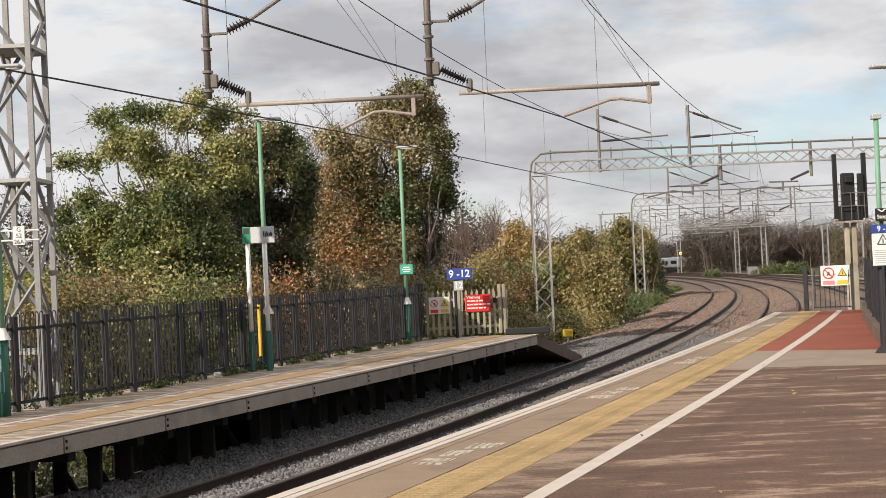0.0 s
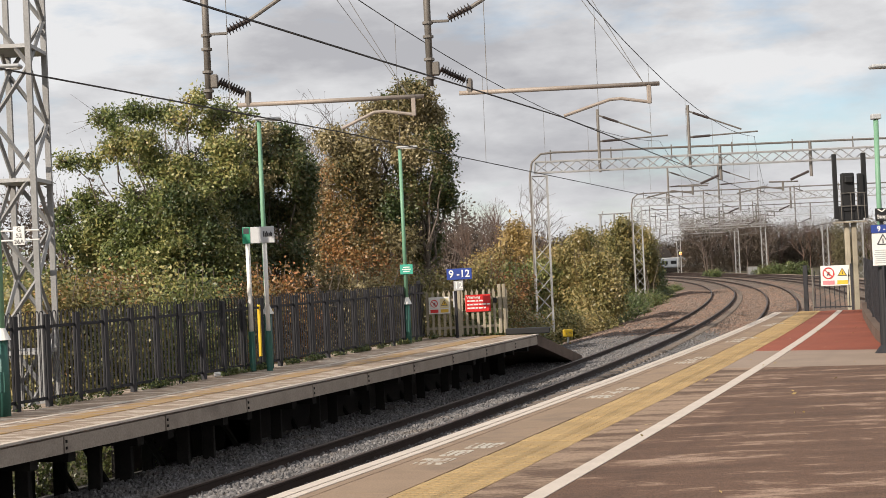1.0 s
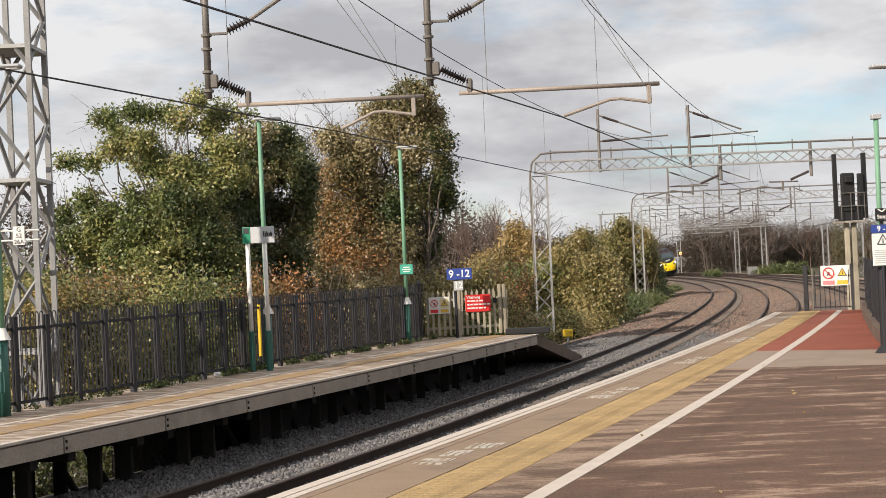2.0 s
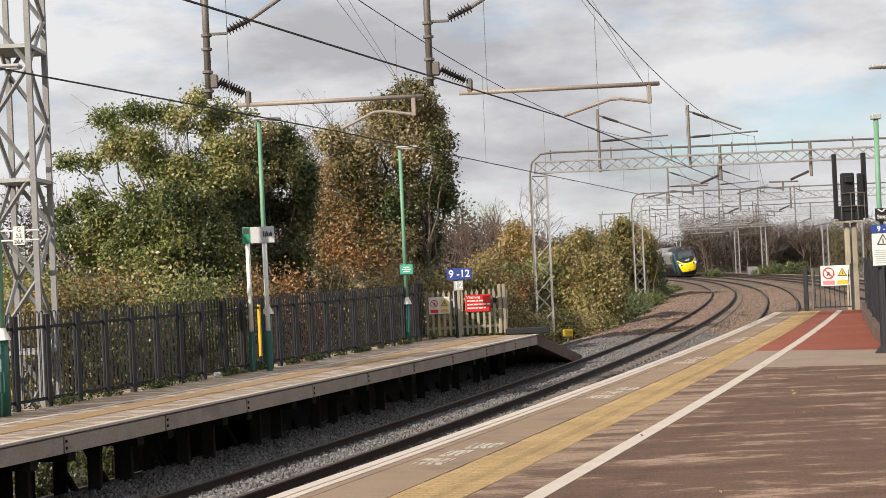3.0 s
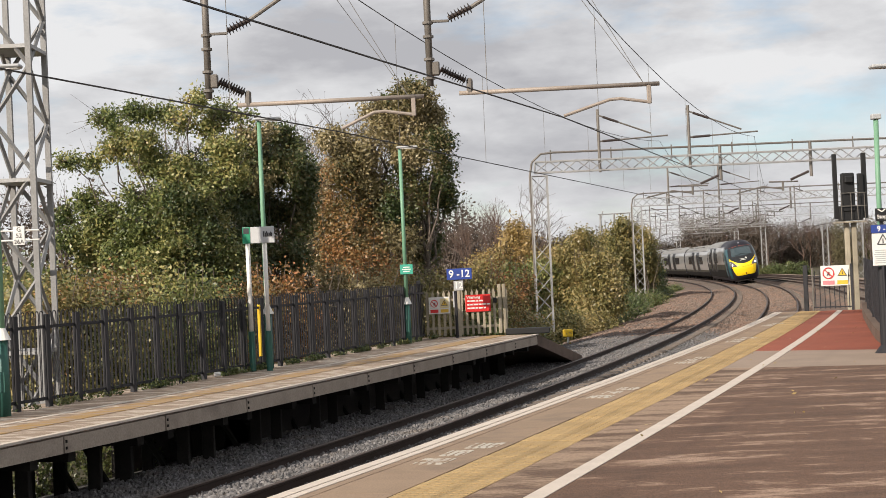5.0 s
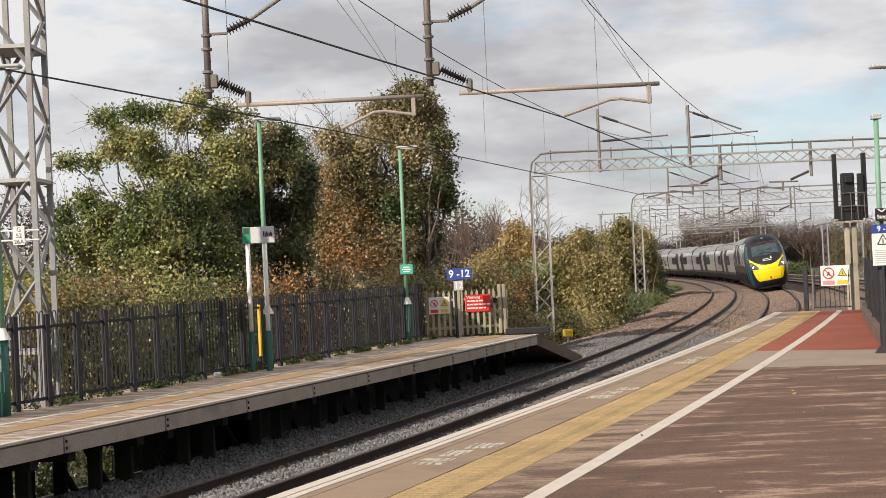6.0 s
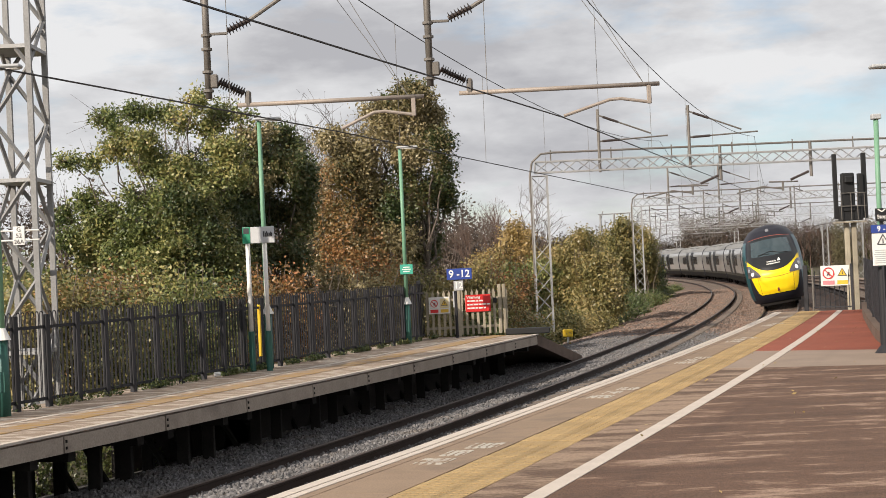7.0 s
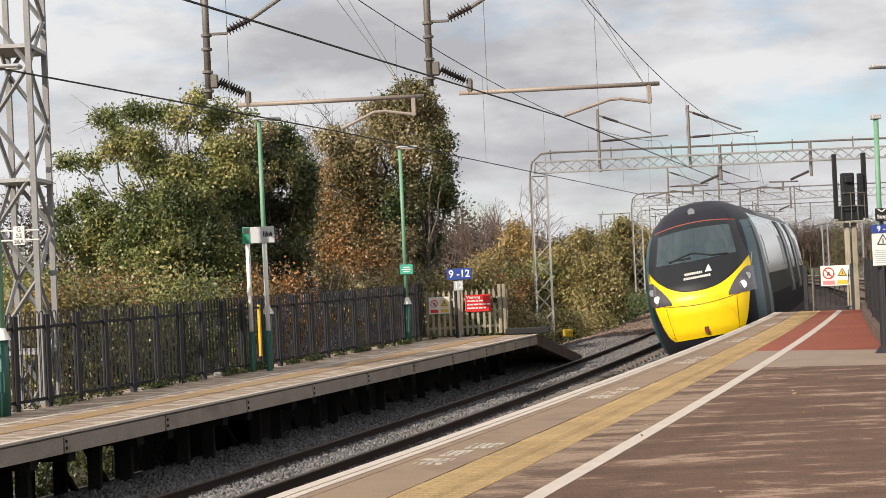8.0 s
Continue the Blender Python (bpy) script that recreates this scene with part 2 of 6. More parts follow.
LEAF_OLIVE = leaf_mat("dull_olive_thicket", (0.075, 0.068, 0.040), (0.14, 0.12, 0.065), (0.21, 0.18, 0.085), (0.30, 0.13, 0.06))
LEAF_LOW = leaf_mat("low_green_scrub", (0.043, 0.068, 0.022), (0.093, 0.122, 0.037), (0.187, 0.187, 0.068))
T_DARK = mat("dark_blue_grey_coachwork", (0.022, 0.022, 0.030), 0.45, var=0.08, bump=0, spec=0.12)
T_BAY = mat("dark_door_paint", (0.022, 0.024, 0.027), 0.55, var=0.1, bump=0, spec=0.1)
T_TEAL = mat("teal_coachwork", (0.008, 0.07, 0.088), 0.32, var=0.08, bump=0)
T_WHITE = mat("pale_grey_coachwork", (0.40, 0.41, 0.41), 0.3, var=0.1, scale=0.8, bump=0, coat=1.0)
T_ROOF = mat("grimy_roof", (0.22, 0.22, 0.215), 0.6, var=0.2, scale=1.0, bump=0.1)
T_YEL = mat("yellow_warning_panel", (0.86, 0.60, 0.010), 0.38, var=0.06, bump=0)
T_FLAP = mat("dark_red_flap", (0.13, 0.018, 0.015), 0.5, var=0.1, bump=0)
T_LENS = glass_mat("smoked_lamp_cover", (0.085, 0.075, 0.080), 0.12)
T_SILL = mat("dirty_lower_body", (0.050, 0.046, 0.036), 0.8, var=0.25, scale=1.0, bump=0, spec=0.12)
T_BLACK = mat("black_nose_cap", (0.013, 0.014, 0.016), 0.35, var=0.1, bump=0)
T_UNDER = mat("grimy_underframe", (0.016, 0.014, 0.013), 0.9, var=0.3, bump=0.2, spec=0.1)
T_ORANGE = mat("orange_cantrail_line", (0.26, 0.065, 0.045), 0.5, var=0.05, bump=0)
T_GLASS = glass_mat("tinted_cab_glass", (0.030, 0.048, 0.055))
T_WINDOW = mat("dark_window_glass", (0.014, 0.015, 0.017), 0.25, var=0.05, bump=0, spec=0.12)
LAMP_ON = mat("lit_headlamp", (1.0, 0.96, 0.86), 0.3, var=0, bump=0, emit=22.0)
LAMP_DIM = mat("lamp_glass", (0.20, 0.21, 0.23), 0.15, var=0.05, bump=0)
SIGNAL_ON = mat("amber_signal_light", (1.0, 0.40, 0.06), 0.3, var=0, bump=0, emit=8.0)

# ---------------------------------------------------------------- mesh helpers


def part(name, bm, material, parent=None, label="", smooth=False, m=None):
    """Links a bmesh as one mesh object, under a thing or part where one is given."""
    me = bpy.data.meshes.new(name)
    bm.to_mesh(me)
    bm.free()
    for mm in (material if isinstance(material, (list, tuple)) else (material,)):
        me.materials.append(mm)
    if smooth:
        for p in me.polygons:
            p.use_smooth = True
    ob = new(name, me)
    if m is not None:
        ob.matrix_basis = m
    if parent is not None:
        ob.parent = parent
    if label:
        ob["label"] = label
    return ob


def share(name, me, parent, m):
    ob = new(name, me)
    ob.matrix_basis = m
    ob.parent = parent
    return ob


def thing(name, x=0, y=0, z=0, rz=0, label="", category="", group="", kind=""):
    ob = new(name)
    ob.empty_display_size = 0.2
    ob.matrix_basis = pose(x, y, z, 0, 0, rz)
    return tagged(ob, label, category, group, kind)


def add_box(bm, c, s, m=None, bevel=0.0):
    r = bmesh.ops.create_cube(bm, size=1.0)
    vs = r["verts"]
    t = Matrix.Translation(c) @ Matrix.Diagonal((*s, 1))
    bmesh.ops.transform(bm, matrix=(m @ t) if m is not None else t, verts=vs)
    if bevel:
        es = {e for v in vs for e in v.link_edges}
        bmesh.ops.bevel(bm, geom=list(es), offset=bevel, segments=1, affect='EDGES')
    return bm


def box(c, s, m=None, bevel=0.0):
    return add_box(bmesh.new(), c, s, m, bevel)


def add_tube(bm, a, b, r, r2=None, n=8, cap=True):
    a, b = Vector(a), Vector(b)
    d = b - a
    if d.length < 1e-6:
        return bm
    q = d.to_track_quat('Z', 'Y').to_matrix()
    r2 = r if r2 is None else r2
    ring = [[bm.verts.new(p + q @ Vector((math.cos(2 * math.pi * i / n) * rr, math.sin(2 * math.pi * i / n) * rr, 0)))
             for i in range(n)] for p, rr in ((a, r), (b, r2))]
    for i in range(n):
        bm.faces.new((ring[0][i], ring[0][(i + 1) % n], ring[1][(i + 1) % n], ring[1][i]))
    if cap:
        bm.faces.new(ring[0][::-1])
        bm.faces.new(ring[1])
    return bm


def tube(a, b, r, r2=None, n=8):
    return add_tube(bmesh.new(), a, b, r, r2, n)


def add_path(bm, pts, r, n=6):
    for a, b in zip(pts[:-1], pts[1:]):
        add_tube(bm, a, b, r, n=n)
    return bm


def sweep(rings, closed=True, cap=True):
    """Joins rings of equal count into a skin."""
    bm = bmesh.new()
    vs = [[bm.verts.new(p) for p in ring] for ring in rings]
    n = len(rings[0])
    for a, b in zip(vs[:-1], vs[1:]):
        for i in range(n if closed else n - 1):
            j = (i + 1) % n
            bm.faces.new((a[i], a[j], b[j], b[i]))
    if closed and cap:
        bm.faces.new(vs[0][::-1])
        bm.faces.new(vs[-1])
    bmesh.ops.recalc_face_normals(bm, faces=bm.faces)
    return bm


def raw(name, verts, faces, material, parent=None, kind="", label="", category=""):
    me = bpy.data.meshes.new(name)
    me.from_pydata(verts, [], faces)
    me.materials.append(material)
    ob = new(name, me)
    if parent is not None:
        ob.parent = parent
    return tagged(ob, label, category, "", kind)


def letters(name, body, size, material, parent, m, bold=0.0):
    """Lettering turned into a mesh, standing 4 mm proud of its board."""
    cu = bpy.data.curves.new(name, 'FONT')
    cu.body, cu.size, cu.align_x, cu.align_y, cu.extrude, cu.offset = body, size, 'CENTER', 'CENTER', 0.002, bold
    tmp = new("text_tmp", cu)
    me = bpy.data.meshes.new_from_object(tmp)
    bpy.data.objects.remove(tmp)
    bpy.data.curves.remove(cu)
    me.materials.clear()
    me.materials.append(material)
    ob = new(name, me)
    ob.matrix_basis = m
    ob.parent = parent
    return ob


UP = Matrix.Rotation(math.pi / 2, 4, 'X')   # stands a drawn plane upright, facing -y

# ---------------------------------------------------------------- the line of the tracks
KNOT_S = (0, 28, 56, 84, 112, 154, 210, 700)
KNOT_C = (0.0013, 0.00177, 0.00196, 0.0012, 0.00166, 0.00149, 0.00148, 0.00148)
GRID = np.arange(-60.0, 640.0, 0.5)
_turn = np.cumsum(np.interp(GRID, KNOT_S, KNOT_C) * 0.5)
_head = 0.3502 - (_turn - np.interp(0.0, GRID, _turn))
_gx, _gy = np.cumsum(np.sin(_head) * 0.5), np.cumsum(np.cos(_head) * 0.5)
_gx, _gy = _gx - np.interp(0, GRID, _gx) - 9.569, _gy - np.interp(0, GRID, _gy)
SPACING, GAUGE, CANT = 3.398, 1.505, 0.132


def head(s):
    return float(np.interp(s, GRID, _head))


def line(s, off, z=0.0):
    """The point s metres along the first track, off metres to its right."""
    h = head(s)
    return Vector((float(np.interp(s, GRID, _gx)) + math.cos(h) * off, float(np.interp(s, GRID, _gy)) - math.sin(h) * off, z))


LEFT_Z, RIGHT_Z = 0.893, 1.254
PD, PN = Vector((0.309, 0.951, 0)), Vector((0.951, -0.309, 0))


def plat(a, b, z=RIGHT_Z):
    """A point of the near platform: a metres along its edge, b metres in from the edge."""
    return Vector((-4.35, 0, z)) + PD * a + PN * b


def left(y, inset, z=LEFT_Z):
    """A point of the far platform: by y along its edge, inset metres in from the edge."""
    g = 0.385 - 0.00174 * y
    n = Vector((-1, g, 0)).normalized()
    return Vector((-11.45 + 0.385 * y - 0.00087 * y * y, y, z)) + n * inset


def left_deg(y):
    return -math.degrees(math.atan(0.385 - 0.00174 * y))
# ---------------------------------------------------------------- ground
def build_ground():
    bm = bmesh.new()
    xs = [-3000, -400, -120, -60, -30, 0, 30, 60, 120, 400, 3000]
    ys = [-3000, -300, -60, -20, 20, 60, 120, 200, 400, 900, 3000]
    vs = [[bm.verts.new((x, y, -0.62)) for x in xs] for y in ys]
    for j in range(len(ys) - 1):
        for i in range(len(xs) - 1):
            bm.faces.new((vs[j][i], vs[j][i + 1], vs[j + 1][i + 1], vs[j + 1][i]))
    tagged(part("ground", bm, EARTH), "dark weedy railway earth with scrub", "ground", kind="structure")


def bed_rings(lo, hi, profile, step=3.0):
    s, rings = lo, []
    while s <= hi:
        rings.append([line(s, o, z) for o, z in profile])
        s += step
    return rings


def right_off(s):
    """How far the slow lines run from the first track."""
    return SPACING + 4.9 + max(0.0, 92 - s) * 0.13


BED = [(-5.0, -0.615), (-3.6, -0.32), (-2.3, -0.08), (-1.3, -0.10), (-0.75, -0.145), (0.75, -0.022), (1.25, -0.05), (1.75, -0.20), (2.35, -0.17),
       (2.65, -0.145), (4.15, -0.022), (4.7, -0.06), (5.6, -0.25), (7.2, -0.6)]


def build_tracks():
    # one ballast bed under the two fast lines
    prof = BED
    tagged(part("ballast_bed_near", sweep(bed_rings(-20, 52, prof), closed=False), GREYBED),
           "grey stone ballast under the tracks between the platforms", "ballast", kind="structure")
    tagged(part("ballast_bed_fast", sweep(bed_rings(52, 421, prof), closed=False), BALLASTBED),
           "brown and grey stone ballast under the curving tracks", "ballast", kind="structure")
    rings = []
    for s in range(30, 421, 4):
        o = right_off(s)
        rings.append([line(s, o + d, z) for d, z in ((-2.2, -0.6), (-1.4, -0.2), (4.9, -0.2), (6.4, -0.6))])
    tagged(part("ballast_bed_slow", sweep(rings, closed=False), BALLASTBED),
           "brown stone ballast under the slow lines", "ballast", kind="structure")
    tracks = [(lambda s: 0.0, -20, 420, CANT), (lambda s: SPACING, -20, 420, CANT),
              (right_off, 40, 420, 0.0), (lambda s: right_off(s) + 3.4, 40, 420, 0.0)]
    rings = [[line(s, right_off(s) + 5.5 + u, z) for u, z in ((-0.3, -0.5), (-0.3, -0.06), (0.3, -0.06), (0.3, -0.5))] for s in range(120, 361, 6)]
    tagged(part("cable_trough", sweep(rings), PALE), "pale concrete cable trough beside the slow lines", "cable trough", kind="structure")
    rail_prof = [(-0.07, -0.17), (0.07, -0.17), (0.07, -0.15), (0.012, -0.125), (0.012, -0.045), (0.036, -0.03), (0.036, -0.004),
                 (-0.036, -0.004), (-0.036, -0.03), (-0.012, -0.045), (-0.012, -0.125), (-0.07, -0.15)]
    for offset, lo, hi, cant in tracks:
        tr = thing("railway_track", kind="structure", label="rusty steel rails on concrete sleepers, curving away", category="track")
        for side in (-1, 1):
            rings, tops = [], []
            s = lo
            while s <= hi:
                o = offset(s) + side * GAUGE / 2
                zz = cant * (side + 1) / 2
                rings.append([line(s, o + u, zz + w) for u, w in rail_prof])
                tops.append([line(s, o + u, zz + w) for u, w in ((-0.034, -0.004), (-0.03, 0), (0.03, 0), (0.034, -0.004))])
                s += 2.0
            rail = part("rail", sweep(rings), RAIL, tr, "rust-brown steel rail")
            part("rail_head", sweep(tops, closed=False), RAILTOP, rail, "worn bright running surface")
        # sleepers: the nearest are pieces, the far ones joined
        sl = bmesh.new()
        add_box(sl, (0, 0, 0), (2.5, 0.26, 0.2), bevel=0.03)
        me = bpy.data.meshes.new("sleeper")
        sl.to_mesh(me)
        sl.free()
        me.materials.append(SLEEPER)
        far = bmesh.new()
        s = max(lo, 14)
        while s < 240:
            o = offset(s)
            m = Matrix.Translation(line(s, o, cant / 2 - 0.245)) @ Matrix.Rotation(-head(s), 4, 'Z') @ Matrix.Rotation(
                -math.atan2(cant, GAUGE), 4, 'Y')
            if s < 110 and offset(0) < 4:
                share("sleeper", me, tr, m)
            else:
                add_box(far, (0, 0, 0), (2.5, 0.26, 0.2), m)
            s += 0.65
        tagged(part("far_sleepers", far, SLEEPER, tr), kind="stuff")


def build_ballast_stones():
    """Loose stones on the bed, thickest beside the near rails."""
    rng = np.random.default_rng(5)
    BED_O, BED_Z = [o for o, _ in BED], [z for _, z in BED]
    base = np.array([(1, 0, -.3), (-.5, .86, -.25), (-.5, -.86, -.3), (.35, .1, .75), (-.4, .5, .55), (-.2, -.6, .6)])
    fc = [(0, 1, 3), (1, 4, 3), (1, 2, 4), (2, 5, 4), (2, 0, 5), (0, 3, 5), (3, 4, 5), (0, 2, 1)]
    for name, n, s0, s1, size in (("ballast_stones", 110000, 15, 60, 0.032), ("far_ballast_stones", 34000, 58, 130, 0.045)):
        verts, faces = [], []
        for k in range(n):
            s = s0 + (s1 - s0) * rng.random() ** 1.2
            o = (-4.6 if s > 46 else -2.6) + (9.6 if s > 46 else 7.6) * rng.random()
            if s < 38 and o > 3.0:
                continue
            z = float(np.interp(o, BED_O, BED_Z)) - 0.012 + rng.random() * 0.035
            p = line(s, o, z)
            a = rng.random() * 6.283
            q = np.array([[math.cos(a), -math.sin(a), 0], [math.sin(a), math.cos(a), 0], [0, 0, 1]])
            v = (base * (0.75 + 0.5 * rng.random((6, 3)))) @ q.T * size * (0.7 + 0.6 * rng.random()) + np.array(p)
            i = len(verts)
            verts.extend(map(tuple, v))
            faces.extend((i + x, i + y, i + w) for x, y, w in fc)
        raw(name, verts, faces, BALLAST_RUST if s0 > 50 else BALLAST, None, "stuff", "loose grey granite stones along the tracks", "ballast")


# ---------------------------------------------------------------- near platform
PLAT_M = Matrix.Translation((-4.35, 0, 0)) @ Matrix.Rotation(-math.atan2(0.309, 0.951), 4, 'Z')


def bow(a):
    """How far the markings of the near platform bend off its straight line."""
    return -0.00082 * (a - 20.5) ** 2 if a > 10 else -0.0904 + 0.01722 * (a - 10)


def rim(a):
    """Where the platform's edge lies, metres in from its straight line."""
    return 0.25 - 0.0011 * (a - 25) ** 2 if a > 10 else 0.0025 + 0.033 * (a - 10)


def curved_strip(a0, a1, near, far, top, thick, step=1.0):
    """A strip of the near platform between two curves."""
    n = max(1, int(round((a1 - a0) / step)))
    rings = []
    for i in range(n + 1):
        a = a0 + (a1 - a0) * i / n
        rings.append([plat(a, near(a), top), plat(a, far(a), top), plat(a, far(a), top - thick), plat(a, near(a), top - thick)])
    return sweep(rings)


def build_near_platform():
    pl = thing("platform_near", kind="structure", label="island platform with brown asphalt and tan edge slabs", category="platform")
    # the body, under everything: its outline narrows to the far end
    outline = [(a, rim(a) + 0.06) for a in (-14, 4, 10, 14, 18, 22, 26, 30, 34, 38.3)] + [(38.3, 2.1), (30, 2.62), (20, 3.55), (10, 8.0), (-14, 8.0)]
    bm = bmesh.new()
    lo = [bm.verts.new(plat(a, b, -0.6)) for a, b in outline]
    hi = [bm.verts.new(plat(a, b, RIGHT_Z - 0.03)) for a, b in outline]
    n = len(outline)
    bm.faces.new(hi[::-1])
    for i in range(n):
        bm.faces.new((lo[i], lo[(i + 1) % n], hi[(i + 1) % n], hi[i]))
    bmesh.ops.recalc_face_normals(bm, faces=bm.faces)
    part("platform_body", bm, DARKWALL, pl, "sooty brick platform wall")

    def surface(name, pts, z, material, label):
        b2 = bmesh.new()
        v = [b2.verts.new(plat(a, b, z)) for a, b in pts]
        f = b2.faces.new(v)
        f.normal_update()
        if f.normal.z < 0:
            f.normal_flip()
        r = bmesh.ops.extrude_face_region(b2, geom=[f])
        bmesh.ops.translate(b2, verts=[e for e in r["geom"] if isinstance(e, bmesh.types.BMVert)], vec=(0, 0, -0.028))
        bmesh.ops.recalc_face_normals(b2, faces=b2.faces)
        part(name, b2, material, pl, label)

    tac_in, tac_out, line_in, line_out = (lambda a: 0.89 + bow(a)), (lambda a: 1.36 + bow(a)), (lambda a: 1.735 + bow(a)), (lambda a: 1.86 + bow(a))

    def along(f, a0, a1, step=2.0):
        n = max(1, int(round((a1 - a0) / step)))
        return [(a0 + (a1 - a0) * i / n, f(a0 + (a1 - a0) * i / n)) for i in range(n + 1)]

    part("streaked_margin", curved_strip(-14, 20.6, lambda a: tac_out(a) + 0.006, lambda a: line_in(a) + 0.1, RIGHT_Z, 0.028), PALE_MARGIN, pl,
         "asphalt margin with more pale tan streaks")
    surface("asphalt", along(lambda a: line_in(a) + 0.104, -14, 20.6) + [(20.6, 3.45), (20, 3.55), (10, 8), (-14, 8)], RIGHT_Z, ASPHALT,
            "brown asphalt with pale streaks")
    surface("pale_strip", along(lambda a: tac_out(a) + 0.006, 20.606, 23.9) + [(23.5, 3.2), (20.606, 3.45)], RIGHT_Z, PALE, "pale concrete strip")
    surface("red_surfacing", along(lambda a: tac_out(a) + 0.006, 23.906, 38.3) + [(38.3, 2.1), (30, 2.62), (23.506, 3.2)], RIGHT_Z, RED, "brick-red surfacing")
    part("white_line", curved_strip(-14, 38.2, line_in, line_out, RIGHT_Z + 0.004, 0.004), WHITE_LINE, pl, "worn white warning line")
    # edge stones, slabs and tactile tiles, each its own piece, with a white nosing
    rng = random.Random(3)
    for k in range(50):
        a = -6.6 + 0.9 * k
        if a + 0.9 > 38.4:
            break
        a1 = a + 0.892
        dz = rng.uniform(-0.001, 0.001)
        part("edge_stone", curved_strip(a, a1, rim, lambda t: rim(t) + 0.262, RIGHT_Z + dz, 0.1), SLAB, pl)
        part("coping_slab", curved_strip(a, a1, lambda t: rim(t) + 0.272, lambda t: tac_in(t) - 0.014, RIGHT_Z + dz, 0.1), SLAB, pl)
        part("white_nosing", curved_strip(a, a + 0.897, lambda t: rim(t) + 0.004, lambda t: rim(t) + 0.10, RIGHT_Z + dz + 0.004, 0.004), WHITE_LINE, pl)
        part("white_nosing", curved_strip(a, a + 0.897, lambda t: rim(t) + 0.116, lambda t: rim(t) + 0.185, RIGHT_Z + dz + 0.004, 0.004), WHITE_LINE, pl)
        for h in (0.0, 0.45):
            z = RIGHT_Z + rng.uniform(-.002, .002)
            bm = curved_strip(a + h, a + h + 0.444, tac_in, tac_out, z, 0.04)
            for i in range(6):
                for j in range(6):
                    p = plat(a + h + 0.037 + j * 0.074, tac_in(a + h) + 0.04 + i * 0.078, z + 0.0005)
                    add_box(bm, p, (0.054, 0.054, 0.006), None)
            part("tactile_tile", bm, TACTILE, pl)
    # worn lettering on the edge slabs: three rows that cannot be read any more
    for a in (12.0, 17.0, 21.8, 26.5, 31.6, 35.4):
        for row, n in enumerate((4, 3, 4)):
            b2 = bmesh.new()
            for i in range(n):
                at, bt = a + 0.46 * row, rim(a) + 0.36 + 0.055 * row + i * 0.060
                add_box(b2, (bt, at, 0.0), (0.022, 0.32, 0.002))
                add_box(b2, (bt + 0.020, at + rng.choice((-0.13, 0.0, 0.13)), 0.0004), (0.034, 0.09, 0.002))
                if rng.random() < 0.7:
                    add_box(b2, (bt + 0.040, at + 0.03, 0.0008), (0.018, 0.26, 0.002))
            b2.transform(PLAT_M @ Matrix.Translation((0, 0, RIGHT_Z + 0.0015)))
            part("worn_lettering", b2, GREY_PAINT, pl, "row of worn white painted letters")


